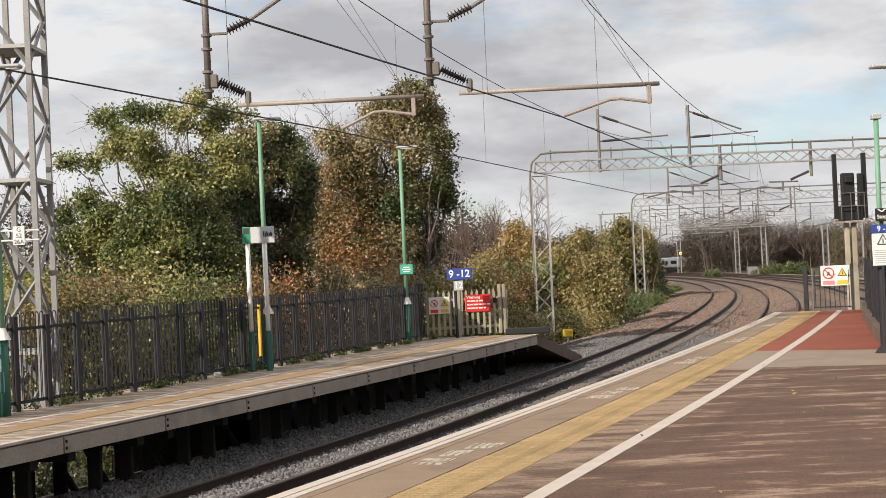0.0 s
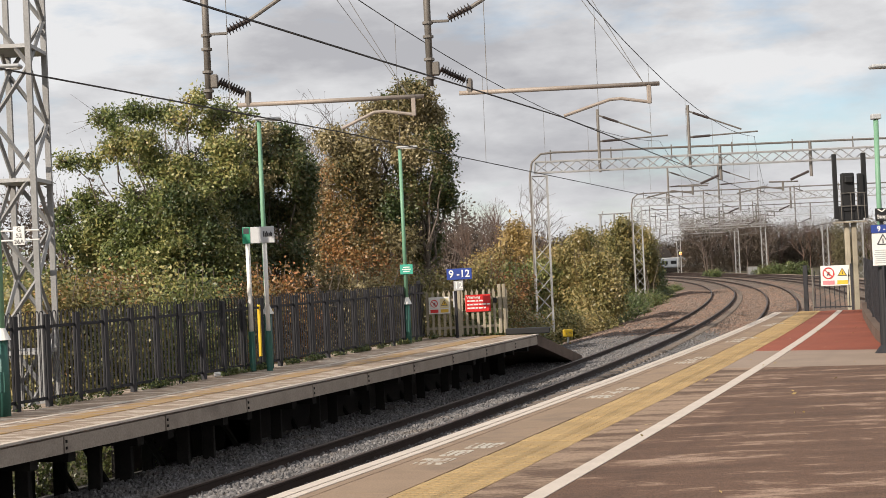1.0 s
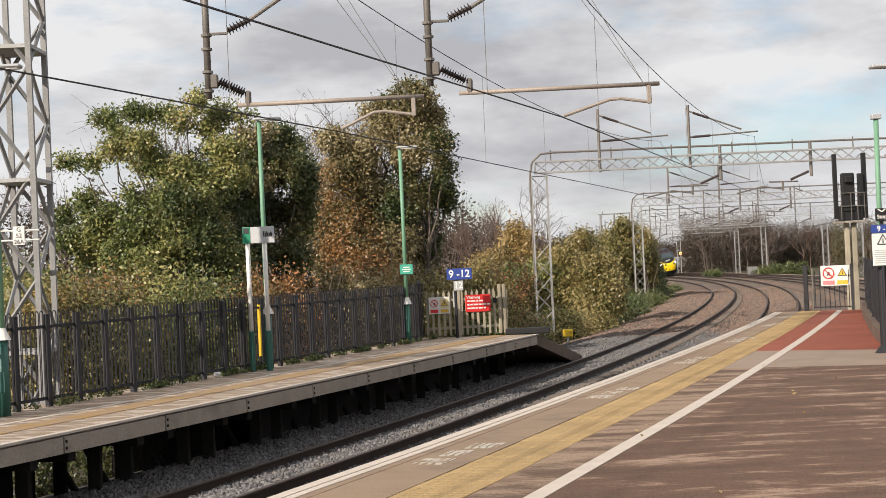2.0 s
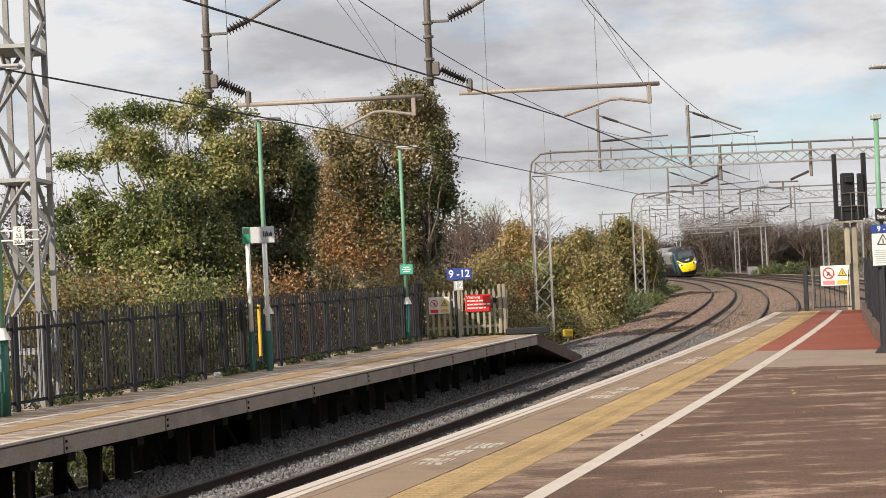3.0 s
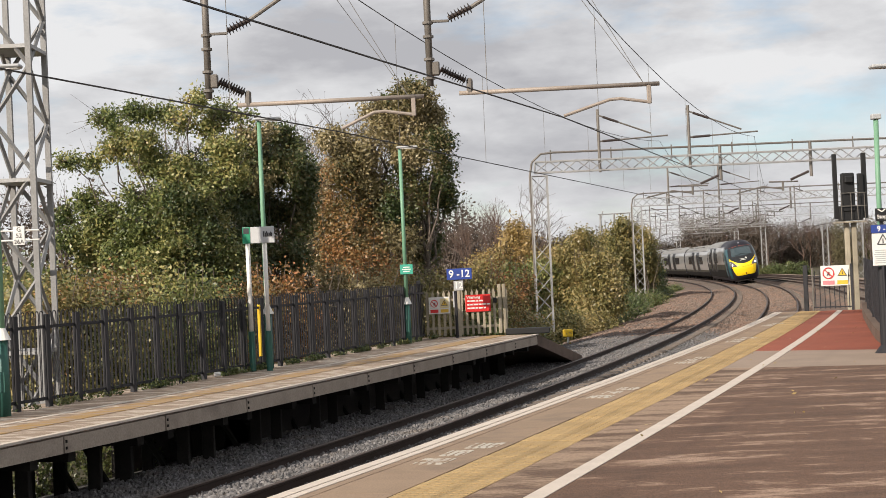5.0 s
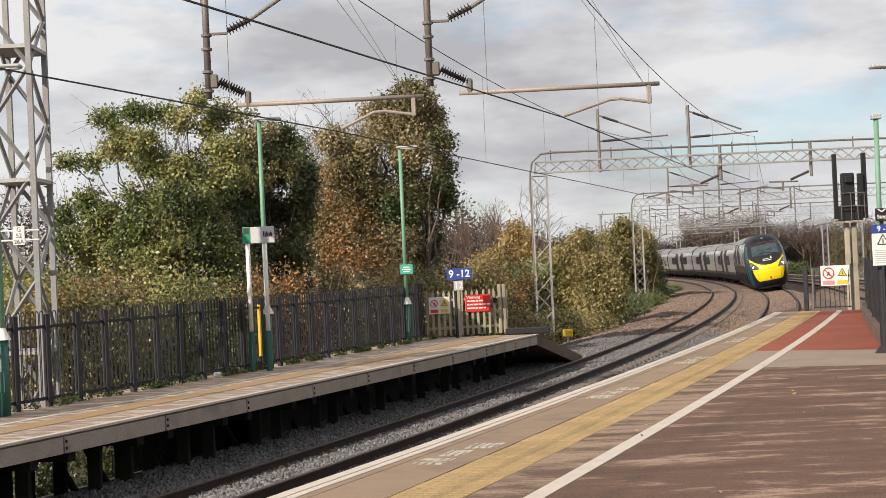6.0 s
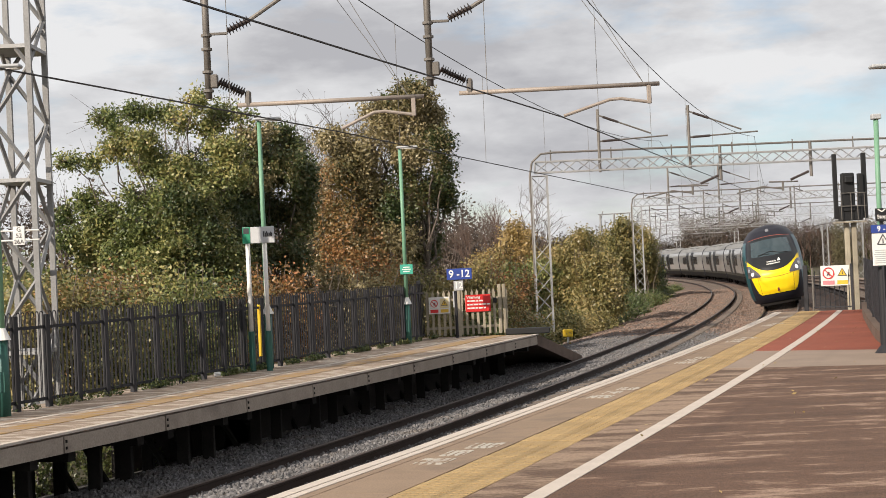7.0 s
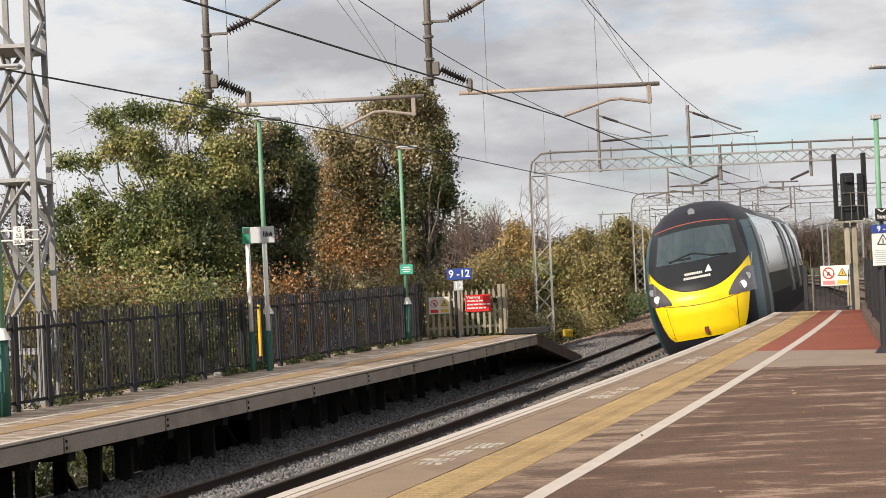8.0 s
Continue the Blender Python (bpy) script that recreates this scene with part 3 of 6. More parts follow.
# ---------------------------------------------------------------- far platform
def build_far_platform():
    pl = thing("platform_far", kind="structure", label="narrow platform with tan paving on dark supports", category="platform")
    ys = [4 + i * 1.0 for i in range(36)]     # 4 .. 39

    def strip(name, i0, i1, z0, z1, material, label, y0=None, y1=None):
        yy = [y for y in ys if (y0 is None or y >= y0) and (y1 is None or y <= y1)]
        rings = [[left(y, i0, z1), left(y, i1, z1), left(y, i1, z0), left(y, i0, z0)] for y in yy]
        return part(name, sweep(rings), material, pl, label)

    strip("deck", 0.10, 2.95, LEFT_Z - 0.20, LEFT_Z - 0.004, LSLAB, "worn tan and grey paving")
    strip("white_edge", -0.015, 0.085, LEFT_Z - 0.025, LEFT_Z + 0.004, WHITE_LINE, "worn white edge line")
    strip("tactile_band", 0.78, 1.22, LEFT_Z - 0.03, LEFT_Z + 0.003, LTACTILE, "faded yellow tactile paving")
    strip("pale_line", 1.50, 1.60, LEFT_Z - 0.03, LEFT_Z + 0.003, WHITE_LINE, "worn pale line")
    # near-black sheets stand in for the shade under the open deck
    strip("back_shade_sheet", 2.45, 2.8, -0.6, LEFT_Z - 0.2, DARKWALL, "near-black sheet standing in for shade under the platform", y1=21)
    strip("back_shade_sheet", 2.45, 2.8, -0.6, LEFT_Z - 0.2, DARKWALL, "near-black sheet standing in for shade under the platform", y0=24)
    strip("under_shade_sheet", 1.35, 1.45, -0.6, LEFT_Z - 0.225, DARKWALL, "near-black sheet standing in for shade under the platform", y0=26)
    # fascia beams with open joints
    y = 5.0
    while y < 38.8:
        y2 = min(y + 2.28, 38.95)
        rings = [[left(t, i, z) for i, z in ((0.0, LEFT_Z - 0.05), (0.10, LEFT_Z - 0.05), (0.10, LEFT_Z - 0.25), (0.0, LEFT_Z - 0.25))]
                 for t in np.linspace(y, y2 - 0.03, 3)]
        fb = part("fascia_beam", sweep(rings), FASCIA, pl, "stained concrete edge beam")
        for dz in (-0.11, -0.19):
            part("bolt_plate", box((0, 0, 0), (0.03, 0.012, 0.035), Matrix.Translation(left(y + 0.03, -0.004, LEFT_Z + dz)) @ Matrix.Rotation(
                math.radians(90 + left_deg(y)), 4, 'Z')), T_UNDER, fb)
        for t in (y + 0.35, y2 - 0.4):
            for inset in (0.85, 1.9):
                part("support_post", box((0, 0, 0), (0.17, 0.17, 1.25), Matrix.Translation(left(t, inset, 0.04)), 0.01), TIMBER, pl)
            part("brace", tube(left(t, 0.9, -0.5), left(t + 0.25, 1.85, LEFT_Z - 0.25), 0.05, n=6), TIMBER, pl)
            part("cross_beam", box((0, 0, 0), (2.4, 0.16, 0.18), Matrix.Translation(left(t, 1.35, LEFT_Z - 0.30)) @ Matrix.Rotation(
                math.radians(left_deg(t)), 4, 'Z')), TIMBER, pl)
        y = y2
    # ramp down at the end
    p = [left(38.96, 0.0, 0), left(38.96, 2.7, 0)]
    far = [Vector((3.75, 44.4, 0)), Vector((1.35, 45.3, 0))]
    bm = bmesh.new()
    tops = [Vector((*p[0].xy, LEFT_Z)), Vector((*p[1].xy, LEFT_Z)), Vector((*far[1].xy, 0.0)), Vector((*far[0].xy, 0.0))]
    hi = [bm.verts.new(v) for v in tops]
    lo = [bm.verts.new(v - Vector((0, 0, 0.28))) for v in tops]
    bm.faces.new(hi)
    bm.faces.new(lo[::-1])
    for i in range(4):
        bm.faces.new((hi[i], lo[i], lo[(i + 1) % 4], hi[(i + 1) % 4]))
    bmesh.ops.recalc_face_normals(bm, faces=bm.faces)
    part("end_ramp", bm, KERB, pl, "sloping concrete end ramp")
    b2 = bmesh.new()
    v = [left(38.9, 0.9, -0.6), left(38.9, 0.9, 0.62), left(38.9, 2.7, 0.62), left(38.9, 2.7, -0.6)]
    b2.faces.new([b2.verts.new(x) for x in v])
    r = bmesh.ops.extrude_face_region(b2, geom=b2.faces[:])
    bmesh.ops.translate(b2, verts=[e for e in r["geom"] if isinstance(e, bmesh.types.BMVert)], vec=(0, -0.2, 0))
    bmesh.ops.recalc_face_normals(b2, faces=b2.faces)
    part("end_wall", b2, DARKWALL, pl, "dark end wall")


build_ground()
build_tracks()
build_ballast_stones()
build_near_platform()
build_far_platform()
# ---------------------------------------------------------------- the train
CAR = 25.7
HALF_W = ((0.30, 1.16), (0.55, 1.27), (0.9, 1.335), (1.3, 1.365), (1.9, 1.37), (2.4, 1.345), (2.8, 1.27), (3.1, 1.13), (3.35, 0.90),
          (3.5, 0.60), (3.56, 0.28), (3.57, 0.02))
RAKE = ((0.30, 0.55), (0.5, 0.28), (0.8, 0.10), (1.2, 0.02), (1.5, 0.05), (1.8, 0.22), (2.2, 0.58), (2.6, 0.98), (3.0, 1.45), (3.3, 1.95),
        (3.5, 2.55), (3.57, 3.3))


def half_w(z):
    return float(np.interp(z, [a for a, _ in HALF_W], [b for _, b in HALF_W]))


def nose_y(x, z):
    """How far the nose lies behind its tip at x, z."""
    w = half_w(z)
    u = min(1.0, abs(x) / w)
    back = float(np.interp(z, [a for a, _ in RAKE], [b for _, b in RAKE]))
    return -(back + 0.42 * u ** 2 + 0.95 * u ** 7)


def nose_patch(lo, hi, left_x, right_x, nx=14, nz=14, proud=0.012, span=None):
    """A piece of the nose's skin. lo, hi: heights as functions of x; left_x, right_x: its sides as functions of the share of height."""
    rows = []
    for j in range(nz + 1):
        t = j / nz
        row = []
        for i in range(nx + 1):
            u = i / nx
            x = left_x(t) * (1 - u) + right_x(t) * u
            z = lo(x) * (1 - t) + hi(x) * t
            w = half_w(z)
            x = max(-w, min(w, x))
            row.append(Vector((x, nose_y(x, z) + proud, z)))
        rows.append(row)
    return sweep(rows, closed=False)


def cab_shell(tail):
    rows = []
    zs = np.concatenate([np.linspace(0.30, 1.6, 12), np.linspace(1.7, 3.3, 16), np.linspace(3.36, 3.57, 7)])
    us = np.concatenate([np.linspace(-1, -0.76, 14), np.linspace(-0.7, 0.7, 13), np.linspace(0.76, 1, 14)])
    for z in zs:
        w = half_w(z)
        row = [Vector((-w, tail, z))]
        row += [Vector((u * w, nose_y(u * w, z), z)) for u in us]
        row += [Vector((w, tail, z))]
        rows.append(row)
    return sweep(rows, closed=False)


def body_ring(y, zmin=0.75, grow=0.0, zmax=9):
    zs = [z for z in np.linspace(zmin, 3.57, 22) if z <= zmax]
    return [Vector((-half_w(z) - grow, y, z)) for z in zs] + [Vector((half_w(z) + grow, y, z)) for z in reversed(zs)]


def side_patch(y0, y1, z0, z1, side, grow):
    zs = np.linspace(z0, z1, 28)
    return sweep([[Vector((side * (half_w(z) + grow), y, z)) for z in zs] for y in (y0, y1)], closed=False)


def bogie(parent, y):
    bm = bmesh.new()
    for s in (-1, 1):
        add_box(bm, (s * 0.95, y, 0.5), (0.14, 3.4, 0.28), bevel=0.03)
    b = part("bogie_frame", bm, T_UNDER, parent, "grimy bogie frame")
    for dy in (-1.35, 1.35):
        for s in (-1, 1):
            part("wheel", tube((s * 0.69, y + dy, 0.43), (s * 0.82, y + dy, 0.43), 0.43, n=20), T_UNDER, b, "dark steel wheel")


def car_sides(car, y0, y1, cab):
    """White panels, dark window bands and doors on both sides of a coach, and the gear beneath it."""
    for s in (-1, 1):
        part("side_panel", side_patch(y0 - (4.1 if cab else 0.3), y1 + 0.3, 1.02, 3.14, s, 0.008), T_WHITE, car, "pale grey body side")
        part("sill_panel", side_patch(y0 - (4.2 if cab else 0.3), y1 + 0.3, 0.98, 1.70 if cab else 1.2, s, 0.012), T_SILL, car, "dirty lower body side")
        mid = y0 - (18.0 if cab else 12.85)
        ends = 5.6 if cab else 7.8
        for d in (-1, 1):
            part("door_bay", side_patch(mid + d * 1.2, mid + d * 3.9, 1.05, 3.10, s, 0.018), T_BAY, car, "dark door bay")
            part("door", side_patch(mid + d * 1.9, mid + d * 3.2, 1.08, 3.0, s, 0.026), T_WINDOW, car, "dark glazed plug door")
            part("window", side_patch(mid + d * 4.0, mid + d * ends, 1.82, 2.64, s, 0.014), T_WINDOW, car, "dark tinted window")
        part("skirt", side_patch(y0 - (4.5 if cab else 0.4), y1 + 0.4, 0.55, 1.22 if cab else 1.0, s, 0.016 if cab else 0.004), T_UNDER, car, "grimy lower skirt")
    part("underframe", box((0, (y0 + y1) / 2 - (1.5 if cab else 0), 0.62), (2.1, abs(y1 - y0) - (7 if cab else 4), 0.4), bevel=0.05), T_UNDER, car,
         "grimy underframe equipment")
    part("roof", sweep([[Vector((u * half_w(z), y, z + 0.012)) for u, z in ((-1, 3.16), (-1, 3.35), (-1, 3.5), (-.98, 3.565), (.98, 3.565), (1, 3.5), (1, 3.35),
                                                                      (1, 3.16))] for y in (y0 - (9.0 if cab else 0.5), y1 + 0.45)], closed=False), T_ROOF, car,
         "grimy pale roof")
    for k, y in enumerate(() if cab else np.linspace(y0 - 9, y1 + 4, 3)):
        part("roof_pod", box((0, y, 3.58), (1.3, 2.6, 0.12), bevel=0.04), T_ROOF, car)


def build_cab_car():
    car = thing("train_driving_car", label="tilting express driving car, yellow nose and dark cab", category="train car", group="train cars")
    part("shell", cab_shell(-CAR + 0.35), T_DARK, car, "dark blue-grey coachwork", smooth=True)
    part("end_bulkhead", sweep([body_ring(-CAR + 0.36, 0.7), body_ring(-CAR + 0.30, 0.7)]), T_BLACK, car)
    # yellow panel with horns that climb the corners
    top = lambda x: 1.62 + 0.60 * min(1.0, abs(x) / 1.24) ** 2.4
    yl = part("warning_panel", nose_patch(lambda x: 0.65, top, lambda t: -0.77 - 0.49 * t ** 0.6, lambda t: 0.77 + 0.49 * t ** 0.6, 24, 16, 0.018), T_YEL, car,
              "bright yellow warning panel", smooth=True)
    cap_hi = lambda x: 3.06 - 0.10 * (abs(x) / 1.0) ** 2
    part("nose_cap", nose_patch(lambda x: top(x) + 0.012, cap_hi, lambda t: -1.20 + 0.22 * t, lambda t: 1.20 - 0.22 * t, 24, 20, 0.016), T_BLACK, car,
         "black cab surround", smooth=True)
    ws = part("windscreen", nose_patch(lambda x: 2.24 + 0.03 * abs(x), lambda x: 2.94 - 0.07 * x * x, lambda t: -0.95 + 0.10 * t, lambda t: 0.95 - 0.10 * t, 18, 14,
                                       0.024), T_GLASS, car, "tinted raked windscreen", smooth=True)
    wp = bmesh.new()
    for x0, x1, z0, z1 in ((0.62, 0.05, 2.30, 2.42), (0.05, -0.42, 2.42, 2.30), (-0.42, -0.75, 2.30, 2.28), (0.62, 0.1, 2.32, 2.32)):
        add_tube(wp, (x0, nose_y(x0, z0) + 0.05, z0), (x1, nose_y(x1, z1) + 0.05, z1), 0.016, n=5)
    part("wiper", wp, T_BLACK, car, "black windscreen wiper")
    part("orange_line", nose_patch(lambda x: cap_hi(x) - 0.0, lambda x: cap_hi(x) + 0.022, lambda t: -0.98, lambda t: 0.98, 24, 2, 0.02), T_ORANGE, car,
         "thin orange line over the windscreen")
    z = 3.3
    part("top_lamp", tube((0, nose_y(0, z) - 0.05, z), (0, nose_y(0, z) + 0.05, z + 0.01), 0.085, n=16), LAMP_DIM, car, "small round top lamp")
    for s in (-1, 1):
        hl = part("headlamp_housing", nose_patch(lambda x: 1.42 + 0.02 * (abs(x) - 0.8), lambda x: 1.48 + 0.46 * min(1.0, max(0.0, abs(x) - 0.68) / 0.42) ** 0.7,
                                                 lambda t: s * 0.66, lambda t: s * 1.25, 14, 12, 0.024), T_LENS, car,
                  "dark teardrop headlamp housing", smooth=True)
        x, z = s * 1.00, 1.58
        part("lit_lamp", tube((x, nose_y(x, z) - 0.02, z), (x, nose_y(x, z) + 0.04, z), 0.070, n=16), LAMP_ON, hl, "lit white headlamp")
        x, z = s * 1.12, 1.74
        part("marker_lamp", tube((x, nose_y(x, z) - 0.02, z), (x, nose_y(x, z) + 0.05, z), 0.075, n=14), LAMP_DIM, hl, "unlit lamp")
        # teal corner
        part("teal_corner", nose_patch(lambda x: 0.45, lambda x: 2.95, lambda t: s * (half_w(0.45 + 2.5 * t) * 0.88), lambda t: s * half_w(0.45 + 2.5 * t), 8, 24, 0.011),
             T_TEAL, car, "teal corner panel", smooth=True)
    seams = bmesh.new()
    pts = [Vector((x, nose_y(x, 1.34 + 0.10 * x * x) + 0.020, 1.34 + 0.10 * x * x)) for x in np.linspace(-1.0, 1.0, 15)]
    add_path(seams, pts, 0.007, 4)
    for s in (-1, 1):
        add_path(seams, [Vector((s * (0.74 + 0.12 * (z - 0.7)), nose_y(s * (0.74 + 0.12 * (z - 0.7)), z) + 0.020, z)) for z in np.linspace(0.68, 1.38, 6)], 0.007, 4)
    part("panel_seam", seams, T_FLAP, yl, "dark seam round the coupler cover")
    part("tow_flap", box((-0.02, nose_y(0, 0.80) + 0.02, 0.80), (0.10, 0.03, 0.15), bevel=0.01), T_FLAP, car, "small dark red flap")
    part("valance", nose_patch(lambda x: 0.18, lambda x: 0.635, lambda t: -0.95, lambda t: 0.95, 14, 4, -0.05), T_UNDER, car, "dark lower valance")
    # plain marks in place of the operator's name
    for z, x0, x1 in ((1.99, -0.12, 0.30), (1.90, -0.30, 0.30)):
        bm = bmesh.new()
        x = x0
        while x < x1:
            add_box(bm, (x, nose_y(x, z) + 0.03, z), (0.030, 0.012, 0.052), Matrix.Identity(4))
            x += 0.042
        tagged(part("lettering_row", bm, WHITE, car, "row of white lettering bars"), kind="stuff")
    tri = bmesh.new()
    v = [tri.verts.new((x, nose_y(x, z) + 0.035, z)) for x, z in ((-0.20, 1.98), (-0.36, 1.98), (-0.30, 2.13))]
    tri.faces.new(v)
    part("triangle_mark", tri, WHITE, car, "white triangle mark")
    for s in (-1, 1):
        part("teal_side", side_patch(-2.95, -4.05, 0.70, 2.98, s, 0.006), T_TEAL, car, "teal panel beside the cab")
    car_sides(car, 0.0, -CAR, True)
    part("cab_side_window", side_patch(-4.75, -5.3, 1.9, 2.6, 1, 0.014), T_WINDOW, car)
    part("cab_side_window", side_patch(-4.75, -5.0, 1.9, 2.6, -1, 0.014), T_WINDOW, car)
    bogie(car, -4.2)
    bogie(car, -CAR + 3.6)
    car.scale = (1, 1, 1.11)
    return car


def build_coach():
    car = thing("train_coach", label="pale grey tilting express coach with dark doors and windows", category="train car", group="train cars")
    part("shell", sweep([body_ring(-0.3, 0.7), body_ring(-0.6, 0.7, 0.0), body_ring(-CAR + 0.6, 0.7), body_ring(-CAR + 0.3, 0.7)]), T_DARK, car, "dark coachwork",
         smooth=False)
    car_sides(car, 0.0, -CAR, False)
    bogie(car, -3.6)
    bogie(car, -CAR + 3.6)
    car.scale = (1, 1, 1.03)
    return car


lead = build_cab_car()
coach = build_coach()
train = [lead, coach] + [copy_thing(coach, Matrix.Identity(4)) for _ in range(4)]
NOSE_T = (0.0, 1.4, 2.2, 2.8, 3.5, 4.0, 4.5, 5.2, 6.0, 6.5, 7.0, 7.5, 8.0)
NOSE_S = (266.0, 237.0, 223.0, 212.0, 196.3, 182.0, 165.0, 141.0, 114.0, 96.0, 77.0, 57.8, 39.0)
LEAN = 8.5


def motions():
    for k, car in enumerate(train):
        rows = []
        for i in range(33):
            t = i * 0.25
            s = float(np.interp(t, NOSE_T, NOSE_S)) + k * CAR
            a, b = line(s + 3.0, SPACING), line(s + CAR - 3.6, SPACING)
            d = (a - b).normalized()
            p = a + d * 3.0
            rz = math.degrees(math.atan2(-d.x, d.y))
            rows.append((t, pose(p.x, p.y, 0.06, 0, LEAN, rz)))
        walk(car, rows)
# ---------------------------------------------------------------- overhead line
def lattice(parent, a, b, w, d, pitch, chord, lace, material=None, panels="xy"):
    """A box lattice from a to b: four chords and zigzag lacing on its faces."""
    material = material or GALV
    a, b = Vector(a), Vector(b)
    ax = (b - a).normalized()
    side = Vector((1, 0, 0)) if abs(ax.x) < 0.7 else Vector((0, 0, 1))
    side = (side - ax * side.dot(ax)).normalized()
    dep = ax.cross(side)
    n = max(2, int((b - a).length / pitch))
    cs = [side * (w / 2 * i) + dep * (d / 2 * j) for i, j in ((-1, -1), (1, -1), (1, 1), (-1, 1))]
    for c in cs:
        bm = bmesh.new()
        m = Matrix.Translation((a + b) / 2 + c) @ ax.to_track_quat('Z', 'Y').to_matrix().to_4x4()
        add_box(bm, (0, 0, 0), (chord, chord, (b - a).length), m)
        part("chord", bm, material, parent, "grey steel chord")
    bm = bmesh.new()
    for k in range(4):
        c0, c1 = cs[k], cs[(k + 1) % 4]
        for i in range(n):
            p, q = a + (b - a) * (i / n), a + (b - a) * ((i + 1) / n)
            if (i + k) % 2:
                add_tube(bm, p + c0, q + c1, lace, n=4, cap=False)
            else:
                add_tube(bm, p + c1, q + c0, lace, n=4, cap=False)
        for p in (a, b):
            add_tube(bm, p + c0, p + c1, lace, n=4, cap=False)
    tagged(part("lacing", bm, material, parent, "grey zigzag lacing"), kind="stuff")


def insulator(parent, a, b, r=0.075, n=9):
    a, b = Vector(a), Vector(b)
    q = (b - a).to_track_quat('Z', 'Y').to_matrix()
    prof = [(0.0, 0.4)]
    for i in range(n):
        prof += [((i + 0.3) / n, 0.42), ((i + 0.42) / n, 1.05), ((i + 0.55) / n, 1.0), ((i + 0.75) / n, 0.45)]
    prof.append((1.0, 0.4))
    bm = sweep([[a + (b - a) * t + q @ Vector((math.cos(k * math.pi / 5) * r * w, math.sin(k * math.pi / 5) * r * w, 0)) for k in range(10)] for t, w in prof])
    return part("insulator", bm, INSUL, parent, "ribbed brown insulator", smooth=False)


def cantilever(x, y, z0, z1, reach, arm_z, tip, tip_z, group):
    """A drop tube with an insulated registration arm, reaching to the right towards the contact wire."""
    c = thing("cantilever", x, y, z0, label="grey steel drop tube with insulated registration arm", category="overhead support", group=group)
    h = z1 - z0
    part("drop_tube", tube((0, 0, 0), (0, 0, h), 0.055, n=12), DKSTEEL, c, "weathered steel tube", smooth=True)
    az = arm_z - z0
    for z in (0.12, 0.42, 0.78, 1.00):
        part("clamp", tube((0, 0, z - 0.02), (0, 0, z + 0.02), 0.085, n=10), DKSTEEL, c)
    part("bracket", box((0.10, 0, 0.27), (0.12, 0.10, 0.22), bevel=0.02), DKSTEEL, c)
    insulator(c, (0.17, 0, 0.26), (0.56, 0, 0.06), 0.085, 10)
    part("knuckle", box((0.62, 0, -0.03), (0.10, 0.08, 0.26), bevel=0.03), DKSTEEL, c)
    part("registration_tube", tube((0.50 if reach < 3.3 else 0.45, 0, az), (reach, 0, az + 0.01), 0.036, n=10), TUBE, c, "pale weathered tube", smooth=True)
    part("end_drop", box((reach - 0.17, 0, az - 0.15), (0.07, 0.06, 0.30), bevel=0.01), TUBE, c)
    bm = bmesh.new()
    pts = [(reach - 0.2, 0, az - 0.27), (reach - 0.62, 0, az - 0.20), (reach - 0.80, 0, az - 0.21), (tip, 0, tip_z - z0)]
    add_path(bm, [Vector(p) for p in pts], 0.026, 8)
    part("steady_arm", bm, TUBE, c, "bent steady arm")
    for k in (0.0, 0.12):
        part("stay_wire", tube((reach - 0.25, 0, az + 0.03), (reach - 1.65 + k * 2, 0, az + 2.1), 0.005, n=4), WIRE_LIGHT, c, "thin stay wire")
    # top tie, rising to the messenger
    part("tie_clevis", box((0.19, 0, 1.02), (0.30, 0.03, 0.045), None, 0.01), DKSTEEL, c)
    insulator(c, (0.33, 0, 1.06), (0.70, 0, 1.22), 0.085, 7)
    part("tie_tube", tube((0.68, 0, 1.21), (reach * 0.62, 0, 2.12), 0.033, n=8), DKSTEEL, c, "steel tie tube")
    return c


